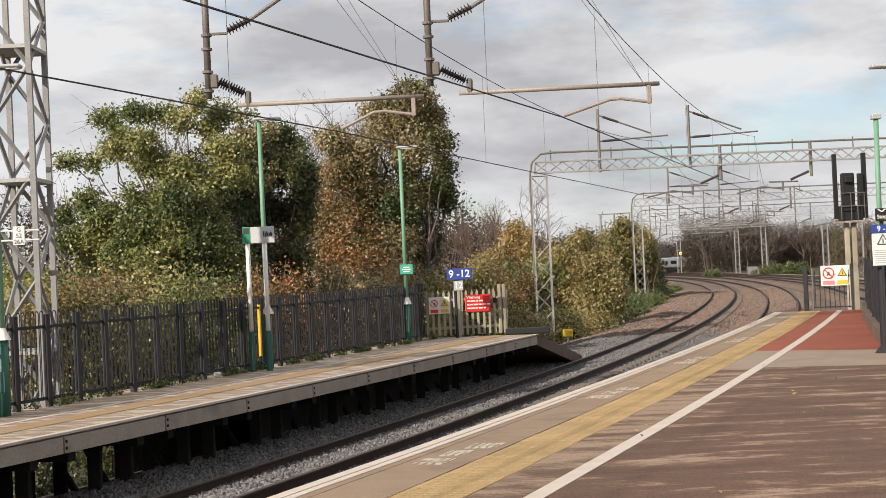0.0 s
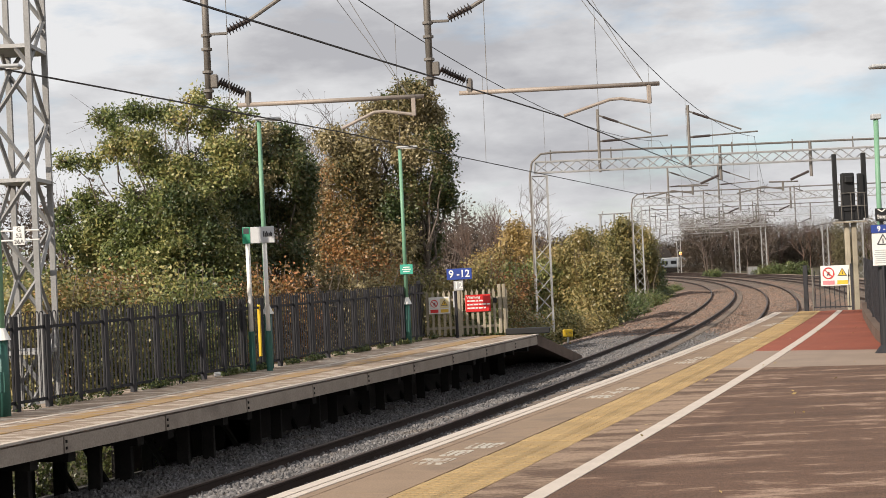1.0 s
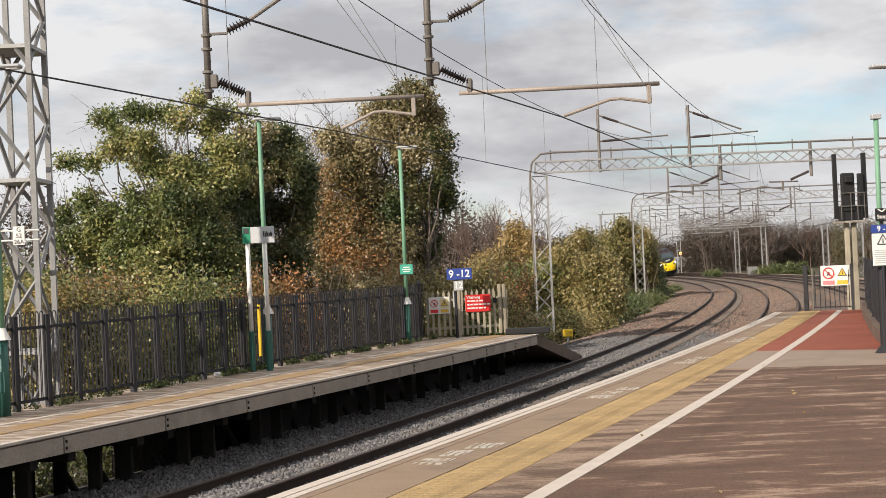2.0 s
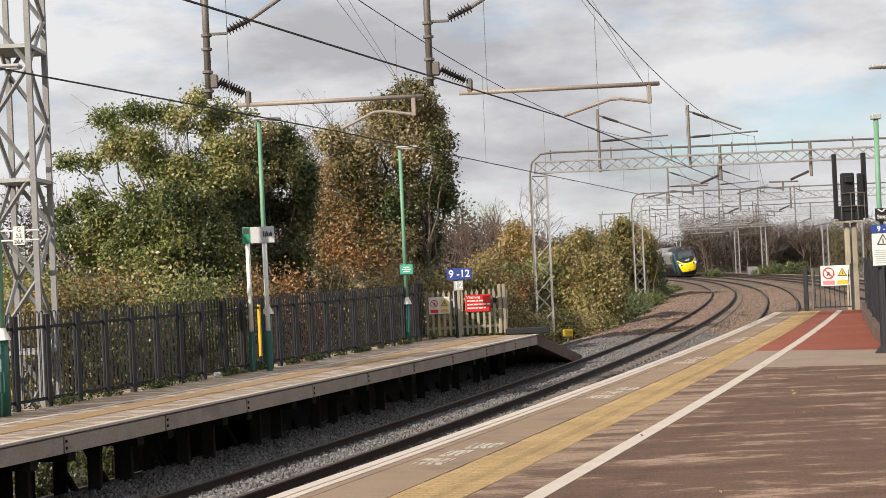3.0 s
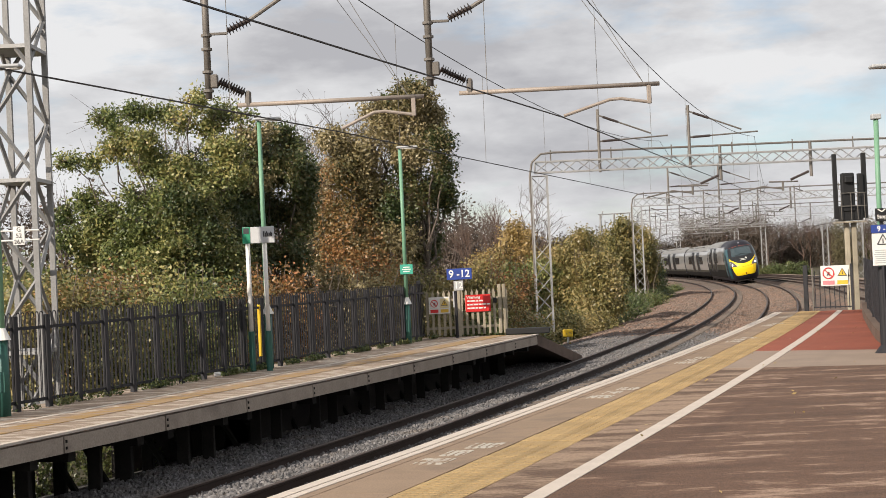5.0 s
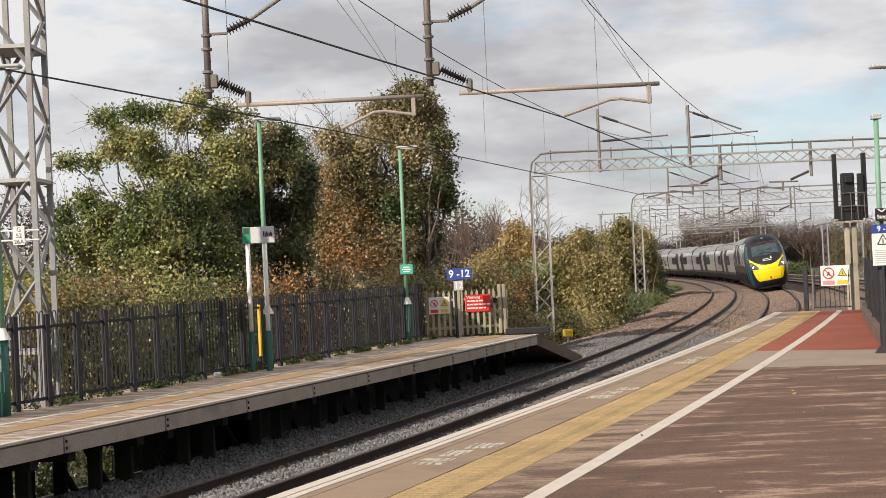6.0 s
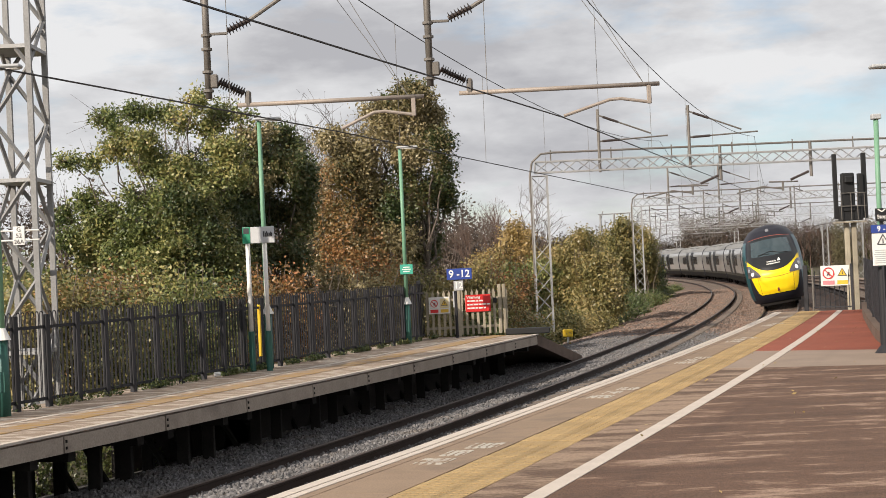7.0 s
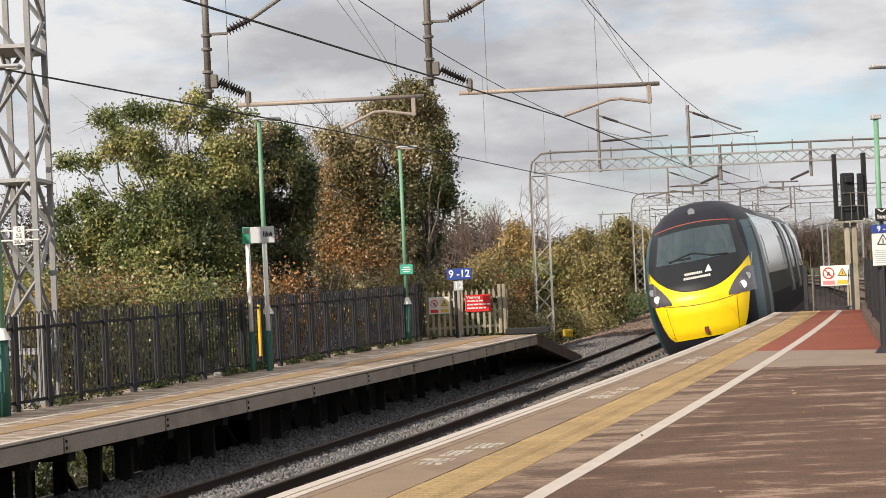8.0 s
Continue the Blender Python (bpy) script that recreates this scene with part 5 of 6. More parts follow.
# ---------------------------------------------------------------- near platform: gate, fence, signs
def build_near_furniture():
    gt = thing("gate_post", 8.27, 36.28, RIGHT_Z, -18, label="dark square steel post at the platform end", category="post")
    part("post", box((0, 0, 0.52), (0.10, 0.10, 1.06), bevel=0.008), FENCE, gt)
    part("thin_post", tube((0.16, 0, 0), (0.16, 0, 0.98), 0.025, n=8), DKSTEEL, gt, "grey tube")
    a, b = Vector((8.42, 36.2, RIGHT_Z)), Vector((9.22, 35.85, RIGHT_Z))
    gate = thing("platform_gate", a.x, a.y, RIGHT_Z, math.degrees(math.atan2(b.y - a.y, b.x - a.x)), label="dark steel barred gate across the platform end",
                 category="gate")
    L = (b - a).length
    for z in (0.08, 0.78):
        part("rail", box((L / 2, 0, z), (L, 0.02, 0.03)), FENCE, gate)
    for i in range(8):
        part("bar", tube((0.04 + i * L / 8, 0, 0.04), (0.04 + i * L / 8, 0, 0.92), 0.010, n=6), FENCE, gate)
    part("hinge_post", box((L, 0, 0.5), (0.05, 0.05, 1.1)), FENCE, gate)
    sg = thing("prohibition_sign", 8.86, 35.9, 2.045, -4, label="white sign with red prohibition ring and yellow warning triangle", category="sign")
    part("board", box((0, 0, 0), (0.645, 0.012, 0.46), bevel=0.004), WHITE, sg)
    ring_mark(sg, -0.15, 0.06, 0.12)
    warn_triangle(sg, 0.16, 0.06, 0.125)
    part("red_panel", box((-0.15, -0.009, -0.155), (0.26, 0.004, 0.09)), mat("faded_red", (0.62, 0.25, 0.27), 0.6, var=0.1, bump=0), sg)
    part("yellow_panel", box((0.16, -0.009, -0.155), (0.24, 0.004, 0.09)), SIGNYEL, sg)
    # low kerb wall and fence along the side
    pts = [plat(38.2, 2.02), plat(34, 2.28), plat(30, 2.58), plat(26, 2.90), plat(21.5, 3.40)]
    n = PN * 0.24
    rings = [[p + Vector((0, 0, -0.02)), p + Vector((0, 0, 0.17)), p + n + Vector((0, 0, 0.17)), p + n + Vector((0, 0, -0.02))] for p in pts]
    tagged(part("kerb_wall", sweep(rings), KERB), "low stained concrete kerb under the railings", "kerb", kind="structure")
    me = None
    for p, q in zip(pts[:-1], pts[1:]):
        p, q = p + n * 0.5, q + n * 0.5
        L = (q - p).length
        f = thing("railing_panel", p.x, p.y, RIGHT_Z + 0.17, math.degrees(math.atan2(q.y - p.y, q.x - p.x)), label="dark grey vertical-bar railing on a kerb",
                  category="railing", group="near railings")
        for z in (0.10, 0.86):
            part("rail", box((L / 2, 0, z), (L, 0.02, 0.05)), FENCE, f)
        part("post", box((0, 0, 0.5), (0.07, 0.07, 1.0)), FENCE, f)
        if me is None:
            bm = box((0, 0, 0.5), (0.055, 0.03, 0.98), bevel=0.004)
            me = bpy.data.meshes.new("bar")
            bm.to_mesh(me)
            bm.free()
            me.materials.append(FENCE)
        k = int(L / 0.14)
        for i in range(1, k):
            share("bar", me, f, pose(i * L / k, 0, 0))
    # lamp post with boards near the picture's edge
    lp = thing("platform_lamp", 5.72, 20.7, RIGHT_Z, 0, label="pale green lamp post with dark base beside sign boards", category="lamp post", group="platform lamps")
    part("base_sleeve", tube((0, 0, 0), (0, 0, 1.12), 0.06, 0.06, n=14), FENCE, lp, "dark base sleeve")
    part("base_foot", tube((0, 0, 0), (0, 0, 0.10), 0.14, 0.06, n=14), FENCE, lp)
    part("pole", tube((0.0, 0, 1.1), (0.02, 0, 3.05), 0.034, n=12), GREEN, lp, "pale green pole", smooth=True)
    part("cap", box((0.02, 0, 3.09), (0.12, 0.12, 0.07), bevel=0.01), GREYP, lp)
    sb = thing("warning_board", 5.72, 20.58, RIGHT_Z, 0, label="white warning board under a blue number board", category="sign")
    part("post", tube((0.0, 0.03, 0), (0.0, 0.03, 1.75), 0.024, n=8), FENCE, sb)
    bd = part("board", box((0.06, 0, 1.35), (0.40, 0.012, 0.42), bevel=0.004), WHITE, sb, "white board")
    warn_board(bd)
    bl = part("number_board", box((0.13, -0.01, 1.618), (0.56, 0.015, 0.105), bevel=0.003), BLUE, sb, "blue board")
    letters("numbers", "9 -12", 0.10, WHITE, bl, Matrix.Translation((0.03, -0.02, 1.618)) @ UP, 0.002)
    st = part("stop_plate", box((0.0, -0.01, 1.80), (0.17, 0.014, 0.17), bevel=0.003), BLACK, sb, "small black plate")
    letters("stop_letters", "Stop", 0.07, WHITE, st, Matrix.Translation((0.0, -0.02, 1.775)) @ UP, 0.001)
    ch = bmesh.new()
    for s in (-1, 1):
        add_tube(ch, (0, -0.02, 1.84), (s * 0.05, -0.02, 1.875), 0.008, n=5)
    part("chevron", ch, WHITE, st)
    tl = thing("platform_lamp", 5.95, 20.3, RIGHT_Z, 0, label="grey lamp head on a tall post", category="lamp post", group="platform lamps")
    part("pole", tube((0.26, 0, 0), (0.26, 0, 3.72), 0.05, n=10), GREYP, tl)
    part("lamp_head", box((-0.10, 0, 3.70), (0.52, 0.20, 0.05), bevel=0.015), GREYP, tl, "flat grey lamp head")
    part("arm", tube((0.26, 0, 3.80), (-0.02, 0, 3.74), 0.02, n=6), GREYP, tl)


def warn_board(bd):
    bm = bmesh.new()
    x0, z0, r = 0.0, 1.46, 0.085
    p = [Vector((x0 + r * math.cos(a), -0.010, z0 + r * math.sin(a))) for a in (math.pi / 2, math.pi * 7 / 6, math.pi * 11 / 6)]
    for i in range(3):
        add_tube(bm, p[i], p[(i + 1) % 3], 0.007, n=5)
    part("triangle_outline", bm, INK, bd)
    part("mark", box((x0, -0.009, z0), (0.012, 0.004, 0.06)), INK, bd)
    rng = random.Random(4)
    for r in range(7):
        part("lettering_bar", box((-0.02 + rng.uniform(-.01, .01), -0.0085, 1.34 - r * 0.027), (rng.uniform(0.17, 0.22), 0.004, 0.009)), GREYP, bd)


def build_signal():
    s = thing("railway_signal", 11.6, 45.0, -0.5, 0, label="black multi-aspect railway signal heads on a pale steel post", category="signal")
    for x in (-0.10, 0.10):
        part("post", box((x, 0, 1.95), (0.13, 0.13, 3.9), bevel=0.01), PALE_FENCE, s, "pale post")
    part("platform", box((0, 0, 3.90), (0.85, 0.5, 0.04)), PALE_FENCE, s)
    for x, w, h in ((-0.37, 0.12, 1.85), (0.46, 0.13, 1.85)):
        part("upright", box((x, 0, 4.0 + h / 2), (w, 0.10, h), bevel=0.01), BLACK, s, "tall black upright")
    hd = part("signal_head", box((-0.06, -0.15, 4.74), (0.36, 0.22, 1.1), bevel=0.03), BLACK, s, "black signal head")
    part("hood", box((-0.06, -0.30, 5.1), (0.24, 0.16, 0.20), bevel=0.03), BLACK, hd)
    part("second_head", box((0.33, -0.05, 4.72), (0.14, 0.2, 1.1), bevel=0.02), BLACK, s, "black signal head, side on")
    for z in (4.35, 4.72):
        part("cage_rail", box((0.05, -0.32, z), (0.75, 0.02, 0.02)), DKSTEEL, s)
    for x in (-0.3, -0.02, 0.16, 0.36):
        part("cage_bar", tube((x, -0.32, 3.9), (x, -0.32, 4.72), 0.011, n=5), DKSTEEL, s)
    part("cable_box", box((0.0, -0.1, 4.15), (0.66, 0.25, 0.42), bevel=0.02), BLACK, s)
    # small far signal showing amber
    f = thing("railway_signal", 47.3, 316.0, -0.6, 0, label="distant dark signal showing an amber light", category="signal")
    part("post", tube((0, 0, 0), (0, 0, 3.5), 0.16, n=8), BLACK, f)
    part("signal_head", box((0, 0, 5.0), (1.1, 0.4, 3.1), bevel=0.05), BLACK, f)
    part("amber_lamp", tube((0, -0.25, 4.0), (0, -0.35, 4.0), 0.30, n=12), SIGNAL_ON, f, "lit amber lamp")



def build_distance():
    """A standing train and sheds far beyond the curve."""
    t = thing("standing_train", 49.0, 332.0, -0.5, -3, label="distant pale blue-grey coach standing beyond the curve", category="train car")
    part("body", box((0, 0, 1.95), (11.5, 2.6, 2.1), bevel=0.3), mat("blue_grey_body", (0.17, 0.19, 0.22), 0.5, var=0.1, bump=0), t, "pale grey body")
    part("roof", box((0, 0, 3.0), (11.3, 2.2, 0.25), bevel=0.1), GREYP, t)
    part("skirt", box((0, 0, 0.55), (11.2, 2.4, 0.9), bevel=0.05), T_UNDER, t)
    for i in range(6):
        part("window", box((-4.6 + i * 1.85, -1.31, 2.1), (1.2, 0.03, 0.7)), T_WINDOW, t, "dark window")
    sh = thing("lineside_shed", 46.6, 338.0, -0.6, 0, label="distant dark shed with a rounded roof", category="building")
    part("wall", box((0, 0, 1.7), (4.2, 3.0, 3.4)), DARKWALL, sh)
    part("roof", tube((0, -1.5, 3.3), (0, 1.5, 3.3), 2.0, n=16), DARKWALL, sh, "rounded roof")
    sc = thing("signal_gantry", 15.6, 150.0, -0.6, 0, label="distant grey signal frame with dark heads above the shrubs", category="signal")
    for x in (-0.55, 0.75):
        part("post", tube((x, 0, 0), (x, 0, 7.6), 0.09, n=8), MAST, sc)
    for z in (6.2, 7.6):
        part("rail", tube((-0.75, 0, z), (2.6, 0, z + 0.05), 0.06, n=6), MAST, sc)
    part("brace", tube((-0.75, 0, 6.2), (-0.3, 0, 7.9), 0.05, n=6), MAST, sc)
    for x, h in ((-0.4, 1.5), (0.15, 1.1), (0.6, 1.4)):
        part("signal_head", box((x, -0.2, 5.9 - h / 2), (0.34, 0.3, h), bevel=0.05), MAST, sc, "grey signal head")
    cb = thing("relay_cabinet", 39.9, 205.0, -0.6, 0, label="grey lineside equipment cabinet beside the masts", category="cabinet")
    part("body", box((0, 0, 0.8), (1.3, 0.8, 1.6), bevel=0.04), DKSTEEL, cb)
    for x in (-0.4, 0.4):
        part("door", box((x * 0.8, -0.41, 0.85), (0.58, 0.03, 1.3), bevel=0.01), MAST, cb)


build_distance()
build_bowtop_fence()
build_pale_fence()
build_far_furniture()
build_near_furniture()
build_signal()
# ---------------------------------------------------------------- trees and scrub
def leaf_cloud(rng, lobes, count, size, clump=0.28, per=14, hollow=0.55, drop=0.0, gather=0.55, ragged=0.0):
    """Small leaves in clumps, spread through egg-shaped lobes (x, y, z, r, rz); the leaves of a clump face much the same way."""
    vol = np.array([l[3] * l[3] * l[4] for l in lobes]) ** 0.7
    nl = np.maximum(2, (count / per * vol / vol.sum())).astype(int)
    cen, face = [], []
    for l, n in zip(lobes, nl):
        d = rng.normal(size=(n, 3))
        d /= np.linalg.norm(d, axis=1)[:, None]
        rad = (hollow + (1 - hollow) * rng.random(n)) ** 0.7 * (0.8 + 0.4 * rng.random(n))
        cen.append(np.array(l[:3]) + d * rad[:, None] * np.array((l[3], l[3], l[4])))
        face.append(d)
    cen, face = np.concatenate(cen), np.concatenate(face)
    # gather the clumps into boughs
    hub = cen[rng.permutation(len(cen))[:max(6, len(cen) // 22)]]
    near = ((cen[:, None, :] - hub[None]) ** 2).sum(2).argmin(1)
    pull = gather * (0.5 + 0.8 * rng.random(len(cen)))[:, None]
    cen = cen * (1 - pull) + hub[near] * pull
    # thin out by a slow wave so that the crown has gaps
    keep = (np.sin(cen[:, 0] * 3.1 + cen[:, 2] * 2.3) + np.sin(cen[:, 1] * 2.7 - cen[:, 2] * 3.7 + 1.3) + rng.normal(size=len(cen)) * 0.7) > -1.1 + drop
    top = (cen[:, 2] - cen[:, 2].min()) / (np.ptp(cen[:, 2]) + 1e-6)
    keep &= rng.random(len(cen)) > ragged * np.clip((top - 0.55) / 0.45, 0, 1)
    cen, face = cen[keep], face[keep]
    face = face * 0.8 + rng.normal(size=face.shape) * 0.55 + np.array((0, 0, 0.35))
    c = np.repeat(cen, per, axis=0) + rng.normal(size=(len(cen) * per, 3)) * clump
    return hub, leaf_quads(rng, c, size, np.repeat(face, per, axis=0))


def leaf_quads(rng, c, size, out=None):
    n = len(c)
    nor = rng.normal(size=(n, 3)) * (0.75 if out is None else 0.55) + (np.array((0, 0, 0.45)) if out is None else out)
    nor /= np.linalg.norm(nor, axis=1)[:, None]
    a = np.cross(nor, rng.normal(size=(n, 3)))
    a /= np.linalg.norm(a, axis=1)[:, None] + 1e-9
    b = np.cross(nor, a)
    b /= np.linalg.norm(b, axis=1)[:, None] + 1e-9
    s = size * (0.6 + 0.8 * rng.random(n))[:, None]
    v = np.stack([c - a * s, c + b * s * 0.55, c + a * s, c - b * s * 0.55], axis=1).reshape(-1, 3)
    i = np.arange(n)[:, None] * 4 + np.array((0, 1, 2, 3))
    return v, i


def mesh_fast(name, v, f, material, parent, label=""):
    me = bpy.data.meshes.new(name)
    me.from_pydata(v.tolist(), [], f.tolist())
    me.materials.append(material)
    ob = new(name, me)
    ob.parent = parent
    if label:
        ob["label"] = label
    return ob


def limb(bm, rng, a, b, r0, r1, n=5, wob=0.08):
    prev = Vector(a)
    L = (Vector(b) - prev).length
    for i in range(1, n + 1):
        t = i / n
        p = Vector(a).lerp(Vector(b), t) + Vector(rng.normal(size=3)) * wob * L * (0.5 if i < n else 0.0) * 0.5
        add_tube(bm, prev, p, r0 + (r1 - r0) * (i - 1) / n, r0 + (r1 - r0) * t, n=6, cap=False)
        prev = p
    return prev


def tree(seed, base, lobes, count, size, leaf, label, trunk_r=0.14, clump=0.165, drop=0.0, second=None, bare=0.35):
    rng = np.random.default_rng(seed)
    t = thing("tree", base[0], base[1], base[2], label=label, category="tree", group="lineside trees")
    lo = [(l[0] - base[0], l[1] - base[1], l[2] - base[2], l[3], l[4]) for l in lobes]
    top = max(l[2] for l in lo)
    cen, (v, f) = leaf_cloud(rng, lo, count, size, clump, 9, 0.45, drop, 0.5, 0.08)
    bm = bmesh.new()
    fork = limb(bm, rng, (0, 0, -0.2), (0.1, 0, top * 0.38), trunk_r, trunk_r * 0.75)
    tips = []
    for l in lo:
        tips.append((limb(bm, rng, fork, (l[0], l[1], l[2]), trunk_r * (0.5 if l[3] > 0.7 else 0.27), 0.035 if l[3] > 0.7 else 0.014, 6, 0.1), l))
    part("trunk", bm, BARK, t, "grey branching trunk")
    tw = bmesh.new()
    for p, l in tips:
        for k in range(int(14 * bare) + 5):
            d = Vector(rng.normal(size=3))
            d.z = abs(d.z) * 0.8
            d.normalize()
            e = p + Vector((d.x * l[3], d.y * l[3], d.z * l[4])) * (0.6 + 0.3 * rng.random())
            q = limb(tw, rng, p, e, 0.022, 0.007, 3, 0.15)
            for _ in range(2):
                add_tube(tw, p.lerp(e, 0.6), q + Vector(rng.normal(size=3)) * 0.25, 0.008, 0.003, n=3, cap=False)
    for h in cen:
        h = Vector(h)
        p = min((x[0] for x in tips), key=lambda q: (q - h).length)
        limb(tw, rng, p, h, 0.020, 0.006, 3, 0.12)
    tagged(part("twig_mass", tw, BARK, t, "thin grey twigs"), kind="stuff")
    tagged(mesh_fast("crown", v, f, leaf, t, "uneven leafy crown"), kind="stuff")
    if second:
        m2, l2, c2 = second
        lo2 = [(l[0] - base[0], l[1] - base[1], l[2] - base[2], l[3], l[4]) for l in l2]
        _, (v, f) = leaf_cloud(rng, lo2, c2, size, clump, 9, 0.45, drop - 0.3)
        tagged(mesh_fast("crown_patch", v, f, m2, t, "patch of leaves in a second colour, some as painted inner shade"), kind="stuff")
    return t


def bare_tree(rng, bm, base, height, spread, depth=4, r=0.10):
    def grow(p, d, L, r, k):
        e = p + d * L
        add_tube(bm, p, e, r, r * 0.68, n=4 if k > 1 else 3, cap=False)
        if k == 0:
            return
        for _ in range(3 if k > 1 else 4):
            nd = (d + Vector(rng.normal(size=3)) * spread + Vector((0, 0, 0.12))).normalized()
            grow(p.lerp(e, 0.45 + 0.55 * rng.random()), nd, L * (0.62 + 0.2 * rng.random()), r * 0.56, k - 1)
    grow(Vector(base), Vector((rng.normal() * 0.06, rng.normal() * 0.06, 1)).normalized(), height * 0.36, r, depth)


def bush(name, seed, lobes, count, size, leaf, label, clump=0.22, drop=-0.4, stems=True, category="shrub"):
    rng = np.random.default_rng(seed)
    x, y = lobes[0][0], lobes[0][1]
    t = thing(name, x, y, -0.6, label=label, category=category, group="lineside scrub")
    lo = [(l[0] - x, l[1] - y, l[2] + 0.6, l[3], l[4]) for l in lobes]
    _, (v, f) = leaf_cloud(rng, lo, count, size, clump, 9, 0.35, drop)
    v[:, 2] = np.maximum(v[:, 2], 0.01)
    tagged(mesh_fast("foliage", v, f, leaf, t, ""), kind="stuff")
    bm = bmesh.new()
    for l in lo:
        for _ in range(6):
            b = Vector((l[0] + rng.normal() * l[3] * .3, l[1] + rng.normal() * l[3] * .3, 0))
            limb(bm, rng, b, (l[0] + rng.normal() * l[3] * .6, l[1] + rng.normal() * l[3] * .5, l[2] + l[4] * rng.uniform(0.4, 1.15)), 0.03, 0.006, 4, 0.08)
    tagged(part("stem_mass", bm, BARK, t, "thin woody stems"), kind="stuff")
    return t


def build_trees():
    tree(11, (-7.0, 40, -0.6),
         [(-8.41, 40.0, 6.77, 0.40, 0.26), (-7.77, 40.8, 6.99, 0.38, 0.27), (-7.88, 39.4, 6.35, 0.28, 0.18), (-7.04, 40.8, 6.93, 0.41, 0.27), (-6.06, 39.7, 7.09, 0.34, 0.24),
             (-6.47, 39.9, 6.63, 0.43, 0.26), (-5.55, 40.6, 6.87, 0.41, 0.26), (-4.88, 39.8, 6.65, 0.37, 0.24), (-5.76, 40.1, 6.46, 0.37, 0.19), (-9.17, 39.1, 5.68, 0.34, 0.13),
             (-8.85, 40.5, 5.74, 0.29, 0.13), (-8.18, 40.1, 5.94, 0.40, 0.26), (-8.93, 39.7, 4.73, 0.40, 0.21), (-9.68, 40.5, 4.44, 0.32, 0.20), (-8.50, 39.6, 4.28, 0.48, 0.28),
             (-9.30, 39.9, 3.76, 0.48, 0.29), (-7.37, 39.3, 6.12, 0.45, 0.34), (-7.24, 39.8, 5.59, 0.54, 0.34), (-6.46, 39.5, 5.28, 0.59, 0.40), (-7.63, 39.6, 4.74, 0.48, 0.34),
             (-6.95, 40.5, 4.57, 0.69, 0.49), (-5.39, 39.6, 5.88, 0.51, 0.28), (-5.81, 40.0, 5.07, 0.66, 0.49), (-8.22, 40.9, 3.80, 0.67, 0.44), (-7.19, 40.8, 3.60, 0.76, 0.55),
             (-6.09, 40.4, 3.98, 0.66, 0.61), (-6.52, 40.1, 2.85, 0.74, 0.49), (-7.57, 39.6, 2.90, 0.65, 0.40), (-5.41, 39.4, 3.08, 0.59, 0.53), (-8.95, 40.8, 3.39, 0.61, 0.38),
             (-8.6, 39.6, 3.9, .50, .40), (-7.3, 38.9, 4.1, .60, .50), (-6.6, 38.9, 3.7, .70, .60),
             (-7.9, 38.9, 3.2, .60, .50), (-6.0, 39.2, 4.6, .55, .50), (-5.2, 39.5, 5.3, .50, .50),
             (-6.7, 39.2, 4.6, .50, .40), (-7.2, 38.8, 3.0, .70, .50)],
         105000, 0.045, LEAF_GREEN, "broadleaf tree, green leaves turning yellow, gappy crown", 0.085, drop=-0.1, bare=0.25, clump=0.12,
         # dark leaves behind and within the crown stand in for its inner shade
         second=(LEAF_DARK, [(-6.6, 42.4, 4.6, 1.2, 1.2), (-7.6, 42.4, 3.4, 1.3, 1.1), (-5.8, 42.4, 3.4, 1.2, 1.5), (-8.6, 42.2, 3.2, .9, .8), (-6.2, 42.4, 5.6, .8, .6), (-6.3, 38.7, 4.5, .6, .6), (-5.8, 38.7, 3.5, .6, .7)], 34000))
    tree(12, (-4.7, 44, -0.6),
         [(-5.23, 43.6, 6.18, 0.59, 0.40), (-4.79, 43.6, 5.57, 0.65, 0.59), (-4.16, 44.6, 6.11, 0.51, 0.41), (-3.80, 43.3, 5.32, 0.43, 0.65), (-4.10, 44.2, 4.12, 0.51, 0.76),
             (-5.06, 44.4, 4.36, 0.67, 0.76), (-5.53, 43.4, 5.05, 0.59, 0.59), (-5.30, 43.2, 3.40, 0.65, 0.59), (-4.11, 43.6, 3.20, 0.59, 0.51), (-4.50, 44.3, 6.61, 0.44, 0.25),
             (-3.70, 44.1, 4.76, 0.25, 0.47)],
         52000, 0.048, LEAF_DARK, "dark green tree with reddish autumn patches", 0.13, drop=-0.3, clump=0.12,
         second=(LEAF_IVY, [(-5.0, 43.0, 6.5, .5, .3), (-4.9, 42.8, 5.2, .45, .4)], 2200))
    tree(13, (-2.3, 50, -0.6),
         [(-3.26, 49.3, 6.74, 0.60, 0.46), (-2.75, 49.5, 5.84, 0.78, 0.67), (-3.72, 50.5, 5.55, 0.43, 0.79), (-3.58, 50.1, 4.13, 0.57, 0.93), (-2.18, 49.3, 6.48, 0.70, 0.60),
             (-1.46, 49.9, 7.20, 0.78, 0.46), (-2.14, 50.0, 4.95, 0.89, 0.86), (-2.53, 49.4, 3.53, 0.81, 0.78), (-3.33, 50.4, 2.86, 0.76, 0.65), (-1.48, 49.3, 3.30, 0.77, 0.77),
             (-3.98, 49.8, 3.42, 0.46, 0.71), (-1.92, 50.0, 7.72, 0.46, 0.25)],
         62000, 0.050, LEAF_IVY, "tall olive-brown tree with small dull leaves", 0.15, drop=0.15, bare=0.35, clump=0.15)
